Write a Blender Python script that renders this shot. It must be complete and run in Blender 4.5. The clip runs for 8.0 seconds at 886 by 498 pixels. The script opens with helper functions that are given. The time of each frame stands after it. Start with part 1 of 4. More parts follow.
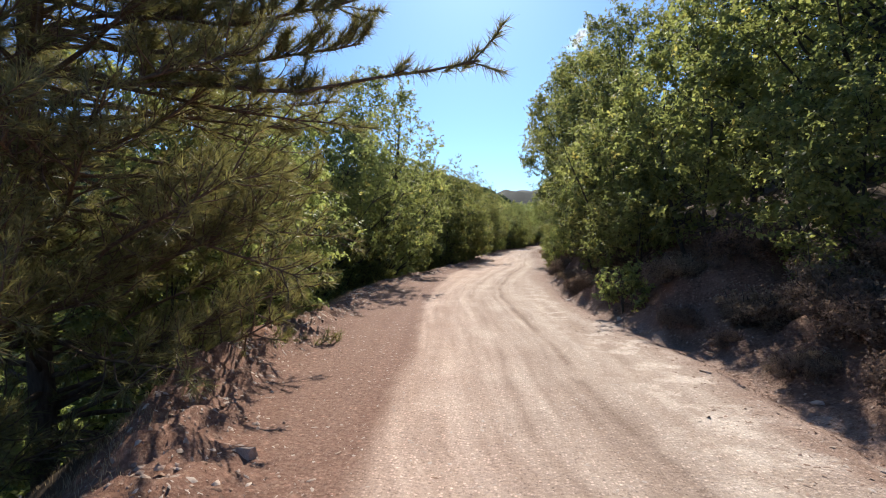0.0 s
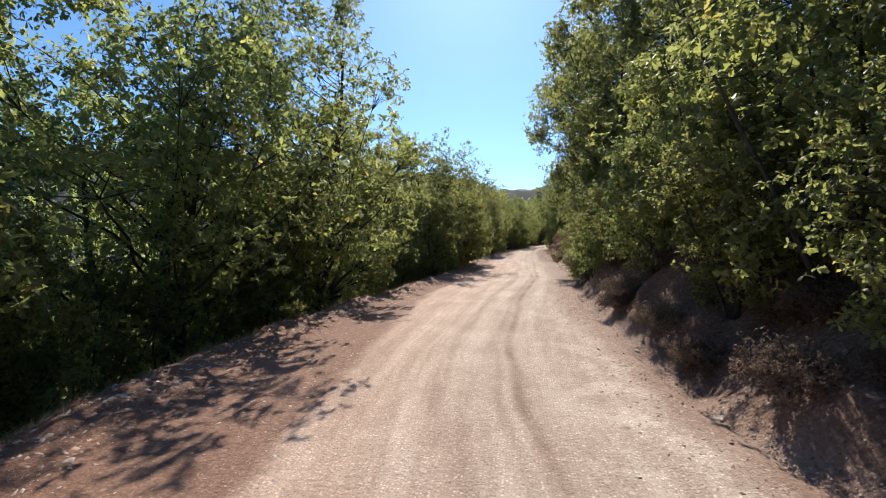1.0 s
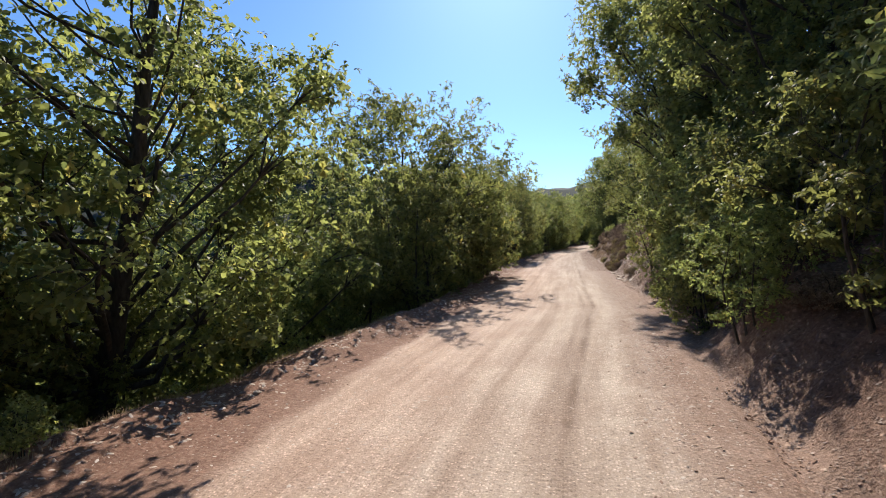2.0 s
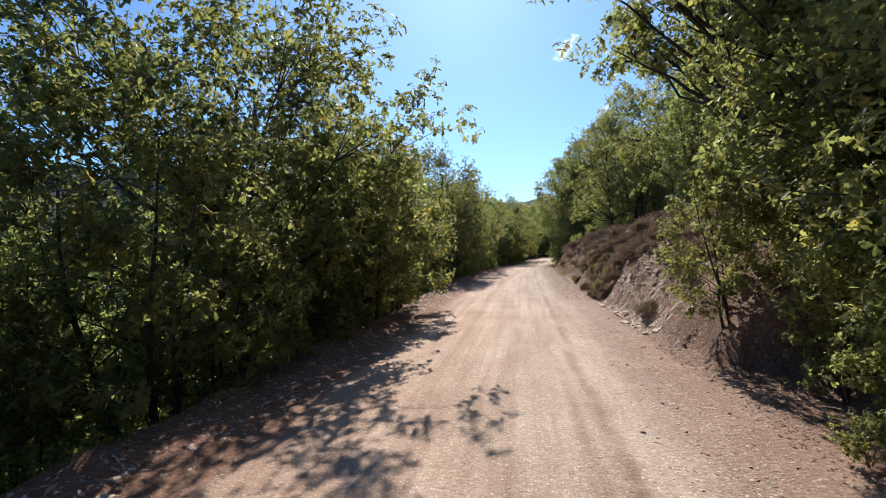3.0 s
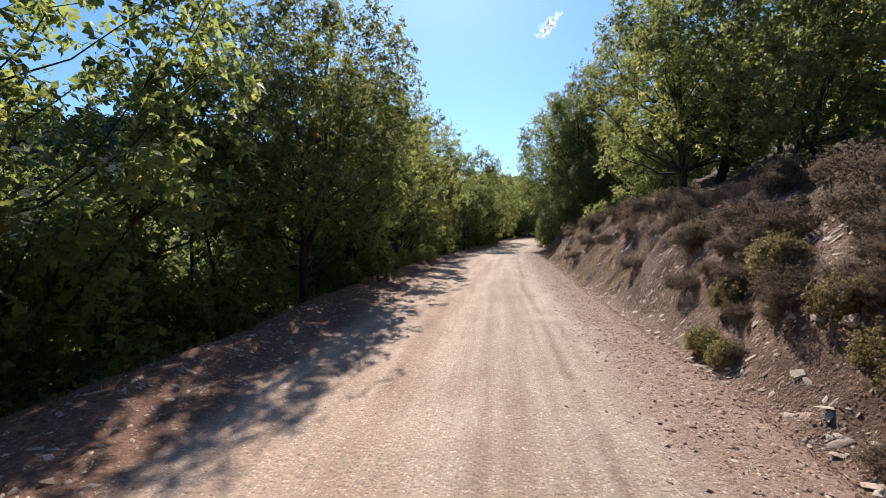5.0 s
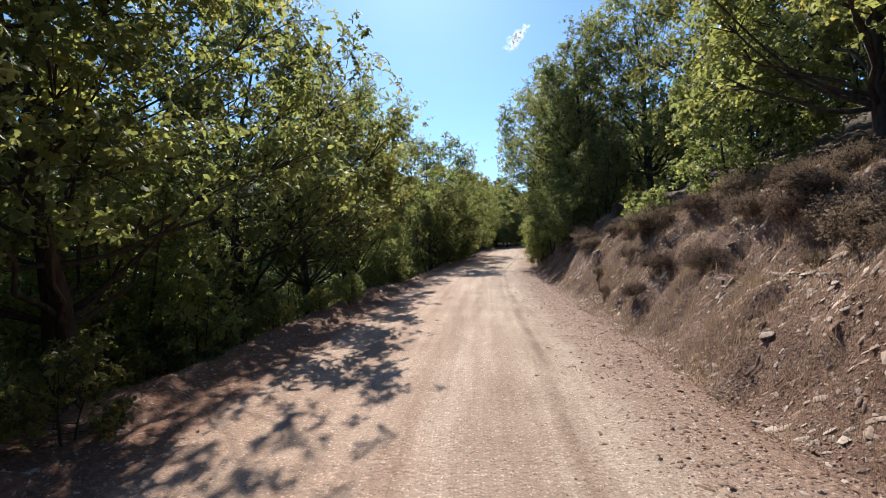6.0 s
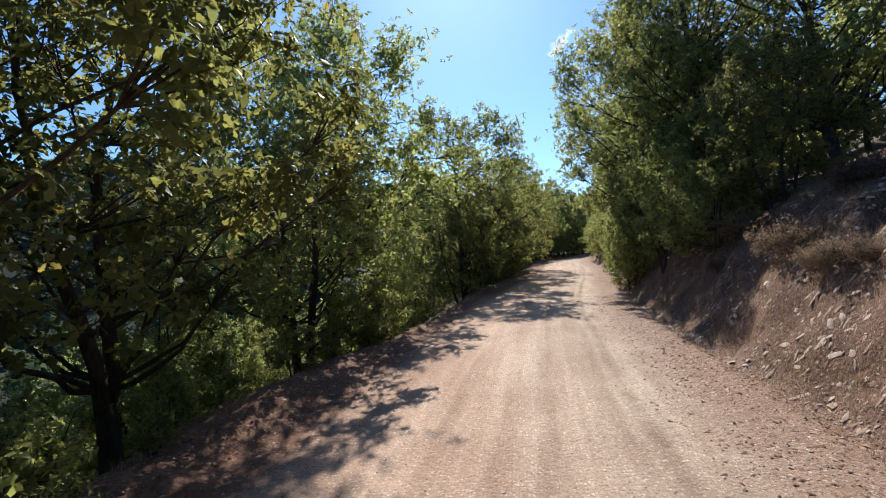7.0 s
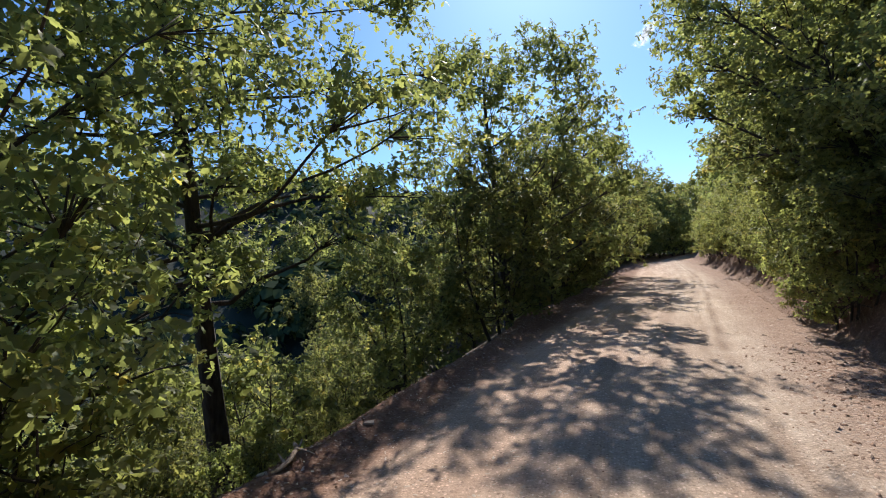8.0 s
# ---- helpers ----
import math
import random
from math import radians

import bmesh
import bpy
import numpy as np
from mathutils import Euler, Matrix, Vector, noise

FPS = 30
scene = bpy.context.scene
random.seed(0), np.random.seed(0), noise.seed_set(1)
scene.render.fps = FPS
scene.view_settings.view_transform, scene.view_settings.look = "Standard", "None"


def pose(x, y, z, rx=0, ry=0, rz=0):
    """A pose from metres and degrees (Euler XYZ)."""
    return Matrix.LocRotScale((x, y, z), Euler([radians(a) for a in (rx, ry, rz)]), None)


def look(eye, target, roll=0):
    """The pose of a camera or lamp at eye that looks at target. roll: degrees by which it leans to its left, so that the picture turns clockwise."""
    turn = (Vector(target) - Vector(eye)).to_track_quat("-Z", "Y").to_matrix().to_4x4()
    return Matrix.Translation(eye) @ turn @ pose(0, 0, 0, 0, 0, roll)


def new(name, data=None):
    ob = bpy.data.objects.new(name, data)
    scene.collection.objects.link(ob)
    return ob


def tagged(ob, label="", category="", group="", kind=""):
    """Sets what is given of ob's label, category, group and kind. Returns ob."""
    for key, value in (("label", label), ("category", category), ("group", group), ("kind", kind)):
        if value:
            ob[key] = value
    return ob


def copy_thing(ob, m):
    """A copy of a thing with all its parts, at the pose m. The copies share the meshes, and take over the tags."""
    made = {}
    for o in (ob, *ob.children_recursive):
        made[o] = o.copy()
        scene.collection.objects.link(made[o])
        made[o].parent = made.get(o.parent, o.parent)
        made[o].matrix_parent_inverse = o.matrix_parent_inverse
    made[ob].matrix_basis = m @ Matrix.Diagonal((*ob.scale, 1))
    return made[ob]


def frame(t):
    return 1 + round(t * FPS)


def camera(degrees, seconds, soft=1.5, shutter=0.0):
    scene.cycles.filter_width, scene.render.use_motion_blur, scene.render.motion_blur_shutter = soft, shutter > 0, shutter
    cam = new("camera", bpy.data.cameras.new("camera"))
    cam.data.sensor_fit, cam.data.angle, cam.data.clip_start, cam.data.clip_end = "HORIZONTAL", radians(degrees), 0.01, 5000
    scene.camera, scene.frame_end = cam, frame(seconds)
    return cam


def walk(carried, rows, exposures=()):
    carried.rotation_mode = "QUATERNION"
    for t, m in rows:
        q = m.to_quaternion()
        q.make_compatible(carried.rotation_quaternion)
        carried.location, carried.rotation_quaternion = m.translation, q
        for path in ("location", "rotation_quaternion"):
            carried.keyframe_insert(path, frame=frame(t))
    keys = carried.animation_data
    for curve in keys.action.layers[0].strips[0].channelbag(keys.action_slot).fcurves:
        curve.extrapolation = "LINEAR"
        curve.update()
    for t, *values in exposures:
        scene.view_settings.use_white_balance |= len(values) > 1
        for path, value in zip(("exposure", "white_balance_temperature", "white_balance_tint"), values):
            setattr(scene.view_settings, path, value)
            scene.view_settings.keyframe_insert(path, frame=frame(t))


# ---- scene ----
cam = camera(87.1, 8.0, soft=1.0, shutter=0.0)
PATH = [
    (0, (0.004, 0.205, 1.495), (-0.342, 2.174, 1.455), -0.3),
    (0.5, (-0.009, 3.961, 1.483), (-0.392, 5.923, 1.439), -1.9),
    (1, (-0.525, 7.87, 1.516), (-0.866, 9.84, 1.476), -1.0),
    (1.2, (-0.659, 9.496, 1.56), (-1.004, 11.466, 1.524), -0.3),
    (2.3, (-0.598, 17.816, 1.546), (-1.123, 19.746, 1.522), -3.1),
    (2.5, (-0.643, 19.486, 1.504), (-1.111, 21.431, 1.48), -3.1),
    (3, (-0.67, 23.612, 1.466), (-0.991, 25.586, 1.485), -2.2),
    (3.4, (-0.706, 26.658, 1.454), (-0.933, 28.645, 1.449), -0.7),
    (3.5, (-0.655, 27.463, 1.462), (-0.875, 29.451, 1.455), -0.7),
    (4, (-0.648, 30.924, 1.376), (-0.864, 32.912, 1.342), 0.6),
    (4.2, (-0.615, 32.288, 1.385), (-0.842, 34.275, 1.349), 0.8),
    (5.3, (-0.697, 41.017, 1.426), (-0.87, 43.007, 1.327), 0.3),
    (5.5, (-0.654, 42.628, 1.494), (-0.8, 44.622, 1.441), 0.1),
    (6, (-0.625, 46.541, 1.442), (-0.724, 48.538, 1.4), -1.0),
    (6.5, (-0.633, 50.424, 1.538), (-0.76, 52.42, 1.509), -1.2),
    (7, (-0.503, 54.114, 1.493), (-0.814, 56.09, 1.511), -3.2),
    (7.5, (-0.398, 57.642, 1.491), (-0.779, 59.605, 1.533), -3.3),
    (7.8, (-0.286, 59.606, 1.432), (-0.799, 61.538, 1.488), -4.7),
    (8, (-0.198, 60.876, 1.398), (-0.848, 62.766, 1.458), -4.3),
]
walk(cam, [(t, look(eye, target, roll)) for t, eye, target, roll in PATH])

# ---- sky, sun ----
SUN_EL, SUN_AZ = 38.0, 6.0     # degrees; azimuth to the left of +y
world = bpy.data.worlds.new("sky")
scene.world = world
world.use_nodes = True
wn = world.node_tree.nodes
sky = wn.new("ShaderNodeTexSky")
sky.sky_type = "NISHITA"
sky.sun_disc = False
sky.sun_elevation, sky.sun_rotation = radians(SUN_EL), radians(-SUN_AZ)
sky.altitude, sky.air_density, sky.dust_density, sky.ozone_density = 600, 1.0, 0.5, 1.2
hue = wn.new("ShaderNodeMix")
hue.data_type, hue.blend_type = "RGBA", "MULTIPLY"
hue.inputs[0].default_value, hue.inputs[7].default_value = 1.0, (0.63, 0.91, 1.26, 1)
world.node_tree.links.new(sky.outputs[0], hue.inputs[6])
world.node_tree.links.new(hue.outputs[2], wn["Background"].inputs[0])
wn["Background"].inputs[1].default_value = 0.08
sun_dir = Vector((-math.sin(radians(SUN_AZ)) * math.cos(radians(SUN_EL)),
                  math.cos(radians(SUN_AZ)) * math.cos(radians(SUN_EL)), math.sin(radians(SUN_EL))))
sun = new("sun", bpy.data.lights.new("sun", "SUN"))
sun.data.energy, sun.data.angle, sun.data.color = 4.3, radians(0.53), (1.0, 0.935, 0.86)
sun.matrix_world = look(sun_dir * 200, (0, 0, 0))
scene.view_settings.exposure = 0.84


# ---- materials ----
def material(name, rough=0.8):
    m = bpy.data.materials.new(name)
    m.use_nodes = True
    n = m.node_tree.nodes
    b = n["Principled BSDF"]
    b.inputs["Roughness"].default_value = rough
    b.inputs["Specular IOR Level"].default_value = 0.25
    return m, n, m.node_tree.links, b


def noise_node(n, l, vec, scale, detail=4.0, rough=0.6):
    t = n.new("ShaderNodeTexNoise")
    t.inputs["Scale"].default_value, t.inputs["Detail"].default_value, t.inputs["Roughness"].default_value = scale, detail, rough
    if vec is not None:
        l.new(vec, t.inputs["Vector"])
    return t.outputs["Fac"]


def ramp_node(n, l, fac, stops):
    r = n.new("ShaderNodeValToRGB")
    while len(r.color_ramp.elements) < len(stops):
        r.color_ramp.elements.new(0.5)
    for e, (p, c) in zip(r.color_ramp.elements, stops):
        e.position, e.color = p, (*c, 1)
    l.new(fac, r.inputs[0])
    return r.outputs[0]


def mix_node(n, l, fac, a, b, kind="MIX"):
    m = n.new("ShaderNodeMix")
    m.data_type, m.blend_type = "RGBA", kind
    for sock, v in ((m.inputs[0], fac), (m.inputs[6], a), (m.inputs[7], b)):
        if hasattr(v, "is_linked"):
            l.new(v, sock)
        elif isinstance(v, (int, float)):
            sock.default_value = v
        else:
            sock.default_value = (*v, 1)
    return m.outputs[2]


def math_node(n, l, op, a, b=0.0, c=0.0, clamp=False):
    m = n.new("ShaderNodeMath")
    m.operation, m.use_clamp = op, clamp
    for sock, v in zip(m.inputs, (a, b, c)):
        if hasattr(v, "is_linked"):
            l.new(v, sock)
        else:
            sock.default_value = v
    return m.outputs[0]


def step_node(n, l, v, lo, hi):
    r = n.new("ShaderNodeMapRange")
    r.interpolation_type = "SMOOTHSTEP"
    l.new(v, r.inputs[0])
    r.inputs[1].default_value, r.inputs[2].default_value = lo, hi
    return r.outputs[0]


def bump_node(n, l, b, height, strength, distance):
    k = n.new("ShaderNodeBump")
    k.inputs["Strength"].default_value, k.inputs["Distance"].default_value = strength, distance
    l.new(height, k.inputs["Height"])
    l.new(k.outputs[0], b.inputs["Normal"])


def leaf_material(name, dark, light, warm, through_amount=0.48, tint=(1.0, 0.96, 0.62)):
    m, n, l, b = material(name, 0.5)
    b.inputs["Specular IOR Level"].default_value = 0.14
    geo = n.new("ShaderNodeNewGeometry")
    col = ramp_node(n, l, geo.outputs["Random Per Island"],
                    [(0.0, dark), (0.55, light), (0.93, light), (1.0, warm)])
    oi = n.new("ShaderNodeObjectInfo")
    hsv = n.new("ShaderNodeHueSaturation")
    l.new(col, hsv.inputs["Color"])
    l.new(math_node(n, l, "MULTIPLY_ADD", oi.outputs["Random"], 0.5, 0.75), hsv.inputs["Value"])
    l.new(math_node(n, l, "MULTIPLY_ADD", oi.outputs["Random"], 0.03, 0.485), hsv.inputs["Hue"])
    l.new(hsv.outputs[0], b.inputs["Base Color"])
    tr = n.new("ShaderNodeBsdfTranslucent")
    warmer = mix_node(n, l, 1.0, hsv.outputs[0], tint, "MULTIPLY")
    boost = n.new("ShaderNodeHueSaturation")
    boost.inputs["Value"].default_value = 2.05
    l.new(warmer, boost.inputs["Color"])
    l.new(boost.outputs[0], tr.inputs["Color"])
    mx = n.new("ShaderNodeMixShader")
    mx.inputs[0].default_value = through_amount
    l.new(b.outputs[0], mx.inputs[1])
    l.new(tr.outputs[0], mx.inputs[2])
    l.new(mx.outputs[0], n["Material Output"].inputs[0])
    return m


OAK_LEAF = leaf_material("oak_leaf", (0.075, 0.092, 0.046), (0.185, 0.205, 0.088), (0.3, 0.26, 0.1), 0.56)
HEATH_LEAF = leaf_material("heath_leaf", (0.1, 0.075, 0.057), (0.2, 0.153, 0.117), (0.29, 0.225, 0.16), 0.3, (1, 0.95, 0.88))
BROOM_LEAF = leaf_material("broom_leaf", (0.12, 0.1, 0.05), (0.22, 0.18, 0.09), (0.3, 0.21, 0.12), 0.35, (1, 0.95, 0.7))
PINE_NEEDLE = leaf_material("pine_needle", (0.09, 0.09, 0.045), (0.17, 0.155, 0.08), (0.26, 0.18, 0.11), 0.3, (1, 0.95, 0.6))
FAR_LEAF = leaf_material("far_leaf", (0.034, 0.047, 0.025), (0.062, 0.08, 0.038), (0.095, 0.1, 0.05), 0.15)
for node in (*FAR_LEAF.node_tree.nodes, *HEATH_LEAF.node_tree.nodes):
    if node.type == "BSDF_PRINCIPLED":
        node.inputs["Roughness"].default_value, node.inputs["Specular IOR Level"].default_value = 1.0, 0.05
DRY_GRASS = leaf_material("dry_grass", (0.15, 0.115, 0.08), (0.27, 0.21, 0.145), (0.3, 0.25, 0.17), 0.3, (1, 0.93, 0.8))
LITTER = leaf_material("dead_leaf", (0.1, 0.055, 0.035), (0.22, 0.13, 0.085), (0.4, 0.3, 0.22), 0.15, (1, 0.9, 0.8))


def bark_material(name, a, b_):
    m, n, l, b = material(name, 0.9)
    tc = n.new("ShaderNodeTexCoord")
    mp = n.new("ShaderNodeMapping")
    mp.inputs["Scale"].default_value = (1, 1, 0.25)
    l.new(tc.outputs["Object"], mp.inputs[0])
    f = noise_node(n, l, mp.outputs[0], 22, 6)
    l.new(ramp_node(n, l, f, [(0.3, a), (0.7, b_)]), b.inputs["Base Color"])
    bump_node(n, l, b, f, 0.8, 0.03)
    return m


BARK = bark_material("oak_bark", (0.03, 0.025, 0.02), (0.09, 0.076, 0.062))
PINE_BARK = bark_material("pine_bark", (0.08, 0.05, 0.035), (0.2, 0.14, 0.1))
DEAD_WOOD = bark_material("dead_wood", (0.16, 0.11, 0.08), (0.38, 0.29, 0.22))


def stone_material(name, a, b_, c):
    m, n, l, b = material(name, 0.85)
    tc = n.new("ShaderNodeTexCoord")
    oi = n.new("ShaderNodeObjectInfo")
    geo = n.new("ShaderNodeNewGeometry")
    f = noise_node(n, l, tc.outputs["Object"], 9, 5)
    r = math_node(n, l, "ADD", oi.outputs["Random"], geo.outputs["Random Per Island"])
    r = math_node(n, l, "FRACT", r)
    base = ramp_node(n, l, r, [(0.0, a), (0.5, b_), (1.0, c)])
    col = mix_node(n, l, 0.7, base, ramp_node(n, l, f, [(0.25, (0.5, 0.45, 0.4)), (0.75, (1.1, 1.05, 1.0))]), "MULTIPLY")
    l.new(col, b.inputs["Base Color"])
    bump_node(n, l, b, noise_node(n, l, tc.outputs["Object"], 30, 6), 0.5, 0.02)
    return m


STONE = stone_material("schist_stone", (0.44, 0.34, 0.27), (0.6, 0.51, 0.43), (0.35, 0.23, 0.165))


def ground_material():
    m, n, l, b = material("earth", 0.95)
    def attr(name):
        a = n.new("ShaderNodeAttribute")
        a.attribute_name = name
        return a.outputs["Fac"]
    tc = n.new("ShaderNodeTexCoord")
    P = tc.outputs["Object"]
    across, along, left, right = attr("across"), attr("along"), attr("left"), attr("right")
    cx = n.new("ShaderNodeCombineXYZ")
    l.new(across, cx.inputs[0])
    l.new(math_node(n, l, "MULTIPLY", along, 0.06), cx.inputs[1])
    cy = n.new("ShaderNodeCombineXYZ")
    l.new(math_node(n, l, "MULTIPLY", along, 0.35), cy.inputs[1])
    along_vec = cy.outputs[0]
    streak = noise_node(n, l, cx.outputs[0], 2.6, 3.5, 0.55)
    fine = noise_node(n, l, P, 26, 8, 0.75)
    grit = noise_node(n, l, P, 90, 4, 0.7)
    patch = noise_node(n, l, P, 0.9, 5, 0.6)
    road = ramp_node(n, l, streak, [(0.33, (0.467, 0.366, 0.298)), (0.48, (0.552, 0.449, 0.373)), (0.63, (0.642, 0.543, 0.463))])
    road = mix_node(n, l, 0.8, road, ramp_node(n, l, patch, [(0.3, (0.8, 0.72, 0.66)), (0.7, (1.08, 1.05, 1.0))]), "MULTIPLY")
    road = mix_node(n, l, 0.6, road, ramp_node(n, l, fine, [(0.3, (0.66, 0.62, 0.6)), (0.65, (1.12, 1.12, 1.12))]), "MULTIPLY")
    lines = noise_node(n, l, cx.outputs[0], 10, 3, 0.6)
    road = mix_node(n, l, 0.3, road, ramp_node(n, l, lines, [(0.36, (0.72, 0.68, 0.66)), (0.48, (1, 1, 1)), (0.66, (1.1, 1.1, 1.1))]), "MULTIPLY")
    side = step_node(n, l, math_node(n, l, "MULTIPLY_ADD", patch, 0.8, across), -0.6, 1.7)
    road = mix_node(n, l, 1.0, road, ramp_node(n, l, side, [(0.0, (1.05, 0.97, 0.92)), (0.5, (1.02, 1.0, 0.97)), (1.0, (0.94, 0.94, 0.91))]), "MULTIPLY")
    rut = None
    for at, wide, deep in ((1.02, 0.065, 1.0), (0.82, 0.05, 0.45), (-0.62, 0.08, 0.35), (0.24, 0.07, 0.5), (-1.1, 0.07, 0.35)):
        bend = math_node(n, l, "MULTIPLY_ADD", noise_node(n, l, along_vec, 0.9, 2), 0.24, -0.12 - at)
        q = math_node(n, l, "DIVIDE", math_node(n, l, "ADD", across, bend), wide)
        q = math_node(n, l, "EXPONENT", math_node(n, l, "MULTIPLY", math_node(n, l, "MULTIPLY", q, q), -1.0))
        q = math_node(n, l, "MULTIPLY", q, deep)
        rut = q if rut is None else math_node(n, l, "MAXIMUM", rut, q)
    rut = math_node(n, l, "MULTIPLY", rut, step_node(n, l, noise_node(n, l, along_vec, 2.2, 3), 0.3, 0.6))
    road = mix_node(n, l, rut, road, mix_node(n, l, 1.0, road, (0.66, 0.61, 0.58), "MULTIPLY"))
    grains = []
    for sc, lo, hi in ((42, 0.55, 1.35), (95, 0.6, 1.36), (19, 0.4, 1.75)):
        v = n.new("ShaderNodeTexVoronoi")
        v.inputs["Scale"].default_value = sc
        l.new(P, v.inputs["Vector"])
        sep = n.new("ShaderNodeSeparateColor")
        l.new(v.outputs["Color"], sep.inputs[0])
        edge = step_node(n, l, v.outputs["Distance"], 0.55, 0.2)
        tone = ramp_node(n, l, sep.outputs[0], [(0.0, (lo, lo * 0.97, lo * 0.95)), (0.6, (1, 1, 1)), (1.0, (hi, hi, hi * 1.02))])
        grains.append(mix_node(n, l, edge, (0.88, 0.87, 0.86), tone))
    # pale crusts of bare dust towards the bank
    crust = math_node(n, l, "MULTIPLY", step_node(n, l, right, -1.5, -0.5), step_node(n, l, noise_node(n, l, P, 1.7, 5, 0.65), 0.48, 0.6))
    crust = math_node(n, l, "MULTIPLY", crust, math_node(n, l, "MULTIPLY_ADD", step_node(n, l, along, 16, 6), 0.6, 0.3))
    road = mix_node(n, l, crust, road, (0.74, 0.62, 0.5))
    road = mix_node(n, l, 0.5, road, grains[0], "MULTIPLY")
    road = mix_node(n, l, 0.55, road, grains[1], "MULTIPLY")
    shoulder = ramp_node(n, l, fine, [(0.25, (0.12, 0.058, 0.038)), (0.5, (0.23, 0.122, 0.08)), (0.72, (0.35, 0.23, 0.165))])
    bank = ramp_node(n, l, math_node(n, l, "MULTIPLY_ADD", patch, 0.5, math_node(n, l, "MULTIPLY", fine, 0.5)),
                     [(0.36, (0.09, 0.048, 0.033)), (0.47, (0.18, 0.104, 0.07)), (0.56, (0.26, 0.16, 0.112)), (0.64, (0.36, 0.265, 0.2))])
    bank = mix_node(n, l, 0.85, bank, grains[2], "MULTIPLY")
    bank = mix_node(n, l, 0.9, bank, grains[0], "MULTIPLY")
    shoulder = mix_node(n, l, 0.55, shoulder, grains[2], "MULTIPLY")
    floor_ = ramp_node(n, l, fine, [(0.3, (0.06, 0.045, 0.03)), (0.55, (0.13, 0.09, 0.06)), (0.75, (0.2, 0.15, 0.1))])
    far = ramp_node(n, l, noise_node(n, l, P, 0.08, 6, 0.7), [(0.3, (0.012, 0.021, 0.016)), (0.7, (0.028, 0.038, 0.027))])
    wob = math_node(n, l, "MULTIPLY_ADD", patch, 0.9, -0.45)
    ld, rd = math_node(n, l, "ADD", left, wob), math_node(n, l, "ADD", right, wob)
    vd = math_node(n, l, "MULTIPLY_ADD", wob, 0.6, attr("verge"))
    col = mix_node(n, l, step_node(n, l, vd, -0.15, 0.15), road, mix_node(n, l, 0.1, shoulder, road))
    col = mix_node(n, l, step_node(n, l, ld, -0.75, -0.15), col, shoulder)
    col = mix_node(n, l, math_node(n, l, "MULTIPLY", step_node(n, l, rd, -0.95, -0.3), step_node(n, l, along, 12, 22)), col, mix_node(n, l, 0.45, shoulder, road))
    col = mix_node(n, l, step_node(n, l, rd, -0.5, 0.1), col, mix_node(n, l, 0.3, shoulder, road))
    col = mix_node(n, l, 0.7, col, grains[0], "MULTIPLY")
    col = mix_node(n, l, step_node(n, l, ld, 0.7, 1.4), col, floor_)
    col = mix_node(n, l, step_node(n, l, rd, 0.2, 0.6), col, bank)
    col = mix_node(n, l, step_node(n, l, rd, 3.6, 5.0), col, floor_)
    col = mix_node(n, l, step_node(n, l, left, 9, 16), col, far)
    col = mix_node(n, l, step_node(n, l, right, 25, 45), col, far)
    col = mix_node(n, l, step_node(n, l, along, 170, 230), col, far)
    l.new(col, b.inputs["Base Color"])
    vor = n.new("ShaderNodeTexVoronoi")
    vor.inputs["Scale"].default_value = 34
    l.new(P, vor.inputs["Vector"])
    h = math_node(n, l, "MULTIPLY_ADD", fine, 1.2, math_node(n, l, "MULTIPLY", grit, 0.5))
    h = math_node(n, l, "MULTIPLY_ADD", vor.outputs["Distance"], -0.5, h)
    h = math_node(n, l, "MULTIPLY_ADD", streak, 0.8, h)
    h = math_node(n, l, "MULTIPLY_ADD", lines, 0.7, h)
    h = math_node(n, l, "MULTIPLY_ADD", rut, -1.2, h)
    h = math_node(n, l, "MULTIPLY", h, math_node(n, l, "MULTIPLY_ADD", step_node(n, l, rd, 0.1, 0.5), 1.6, 1.0))
    bump_node(n, l, b, h, 0.6, 0.018)
    return m


EARTH = ground_material()


# ---- mesh helpers ----
def fast_mesh(name, V, T, mat, smooth=False):
    """A mesh from arrays of points and triangles."""
    V, T = np.asarray(V, np.float32), np.asarray(T, np.int32)
    me = bpy.data.meshes.new(name)
    me.vertices.add(len(V))
    me.vertices.foreach_set("co", V.ravel())
    me.loops.add(T.size)
    me.loops.foreach_set("vertex_index", T.ravel())
    me.polygons.add(len(T))
    me.polygons.foreach_set("loop_start", np.arange(0, T.size, 3, dtype=np.int32))
    if smooth:
        me.polygons.foreach_set("use_smooth", np.ones(len(T), bool))
    me.materials.append(mat)
    me.update(calc_edges=True)
    me.validate()
    return me


def value_noise(x, y, seed=0):
    xi, yi = np.floor(x).astype(np.int64), np.floor(y).astype(np.int64)
    fx, fy = x - xi, y - yi
    fx, fy = fx * fx * (3 - 2 * fx), fy * fy * (3 - 2 * fy)
    def h(a, b):
        k = (a * 374761393 + b * 668265263 + seed * 974711) & 0x7FFFFFFF
        k = ((k ^ (k >> 13)) * 1274126177) & 0x7FFFFFFF
        return ((k ^ (k >> 16)) & 0xFFFF) / 65535.0
    a, b, c, d = h(xi, yi), h(xi + 1, yi), h(xi, yi + 1), h(xi + 1, yi + 1)
    return (a * (1 - fx) + b * fx) * (1 - fy) + (c * (1 - fx) + d * fx) * fy - 0.5


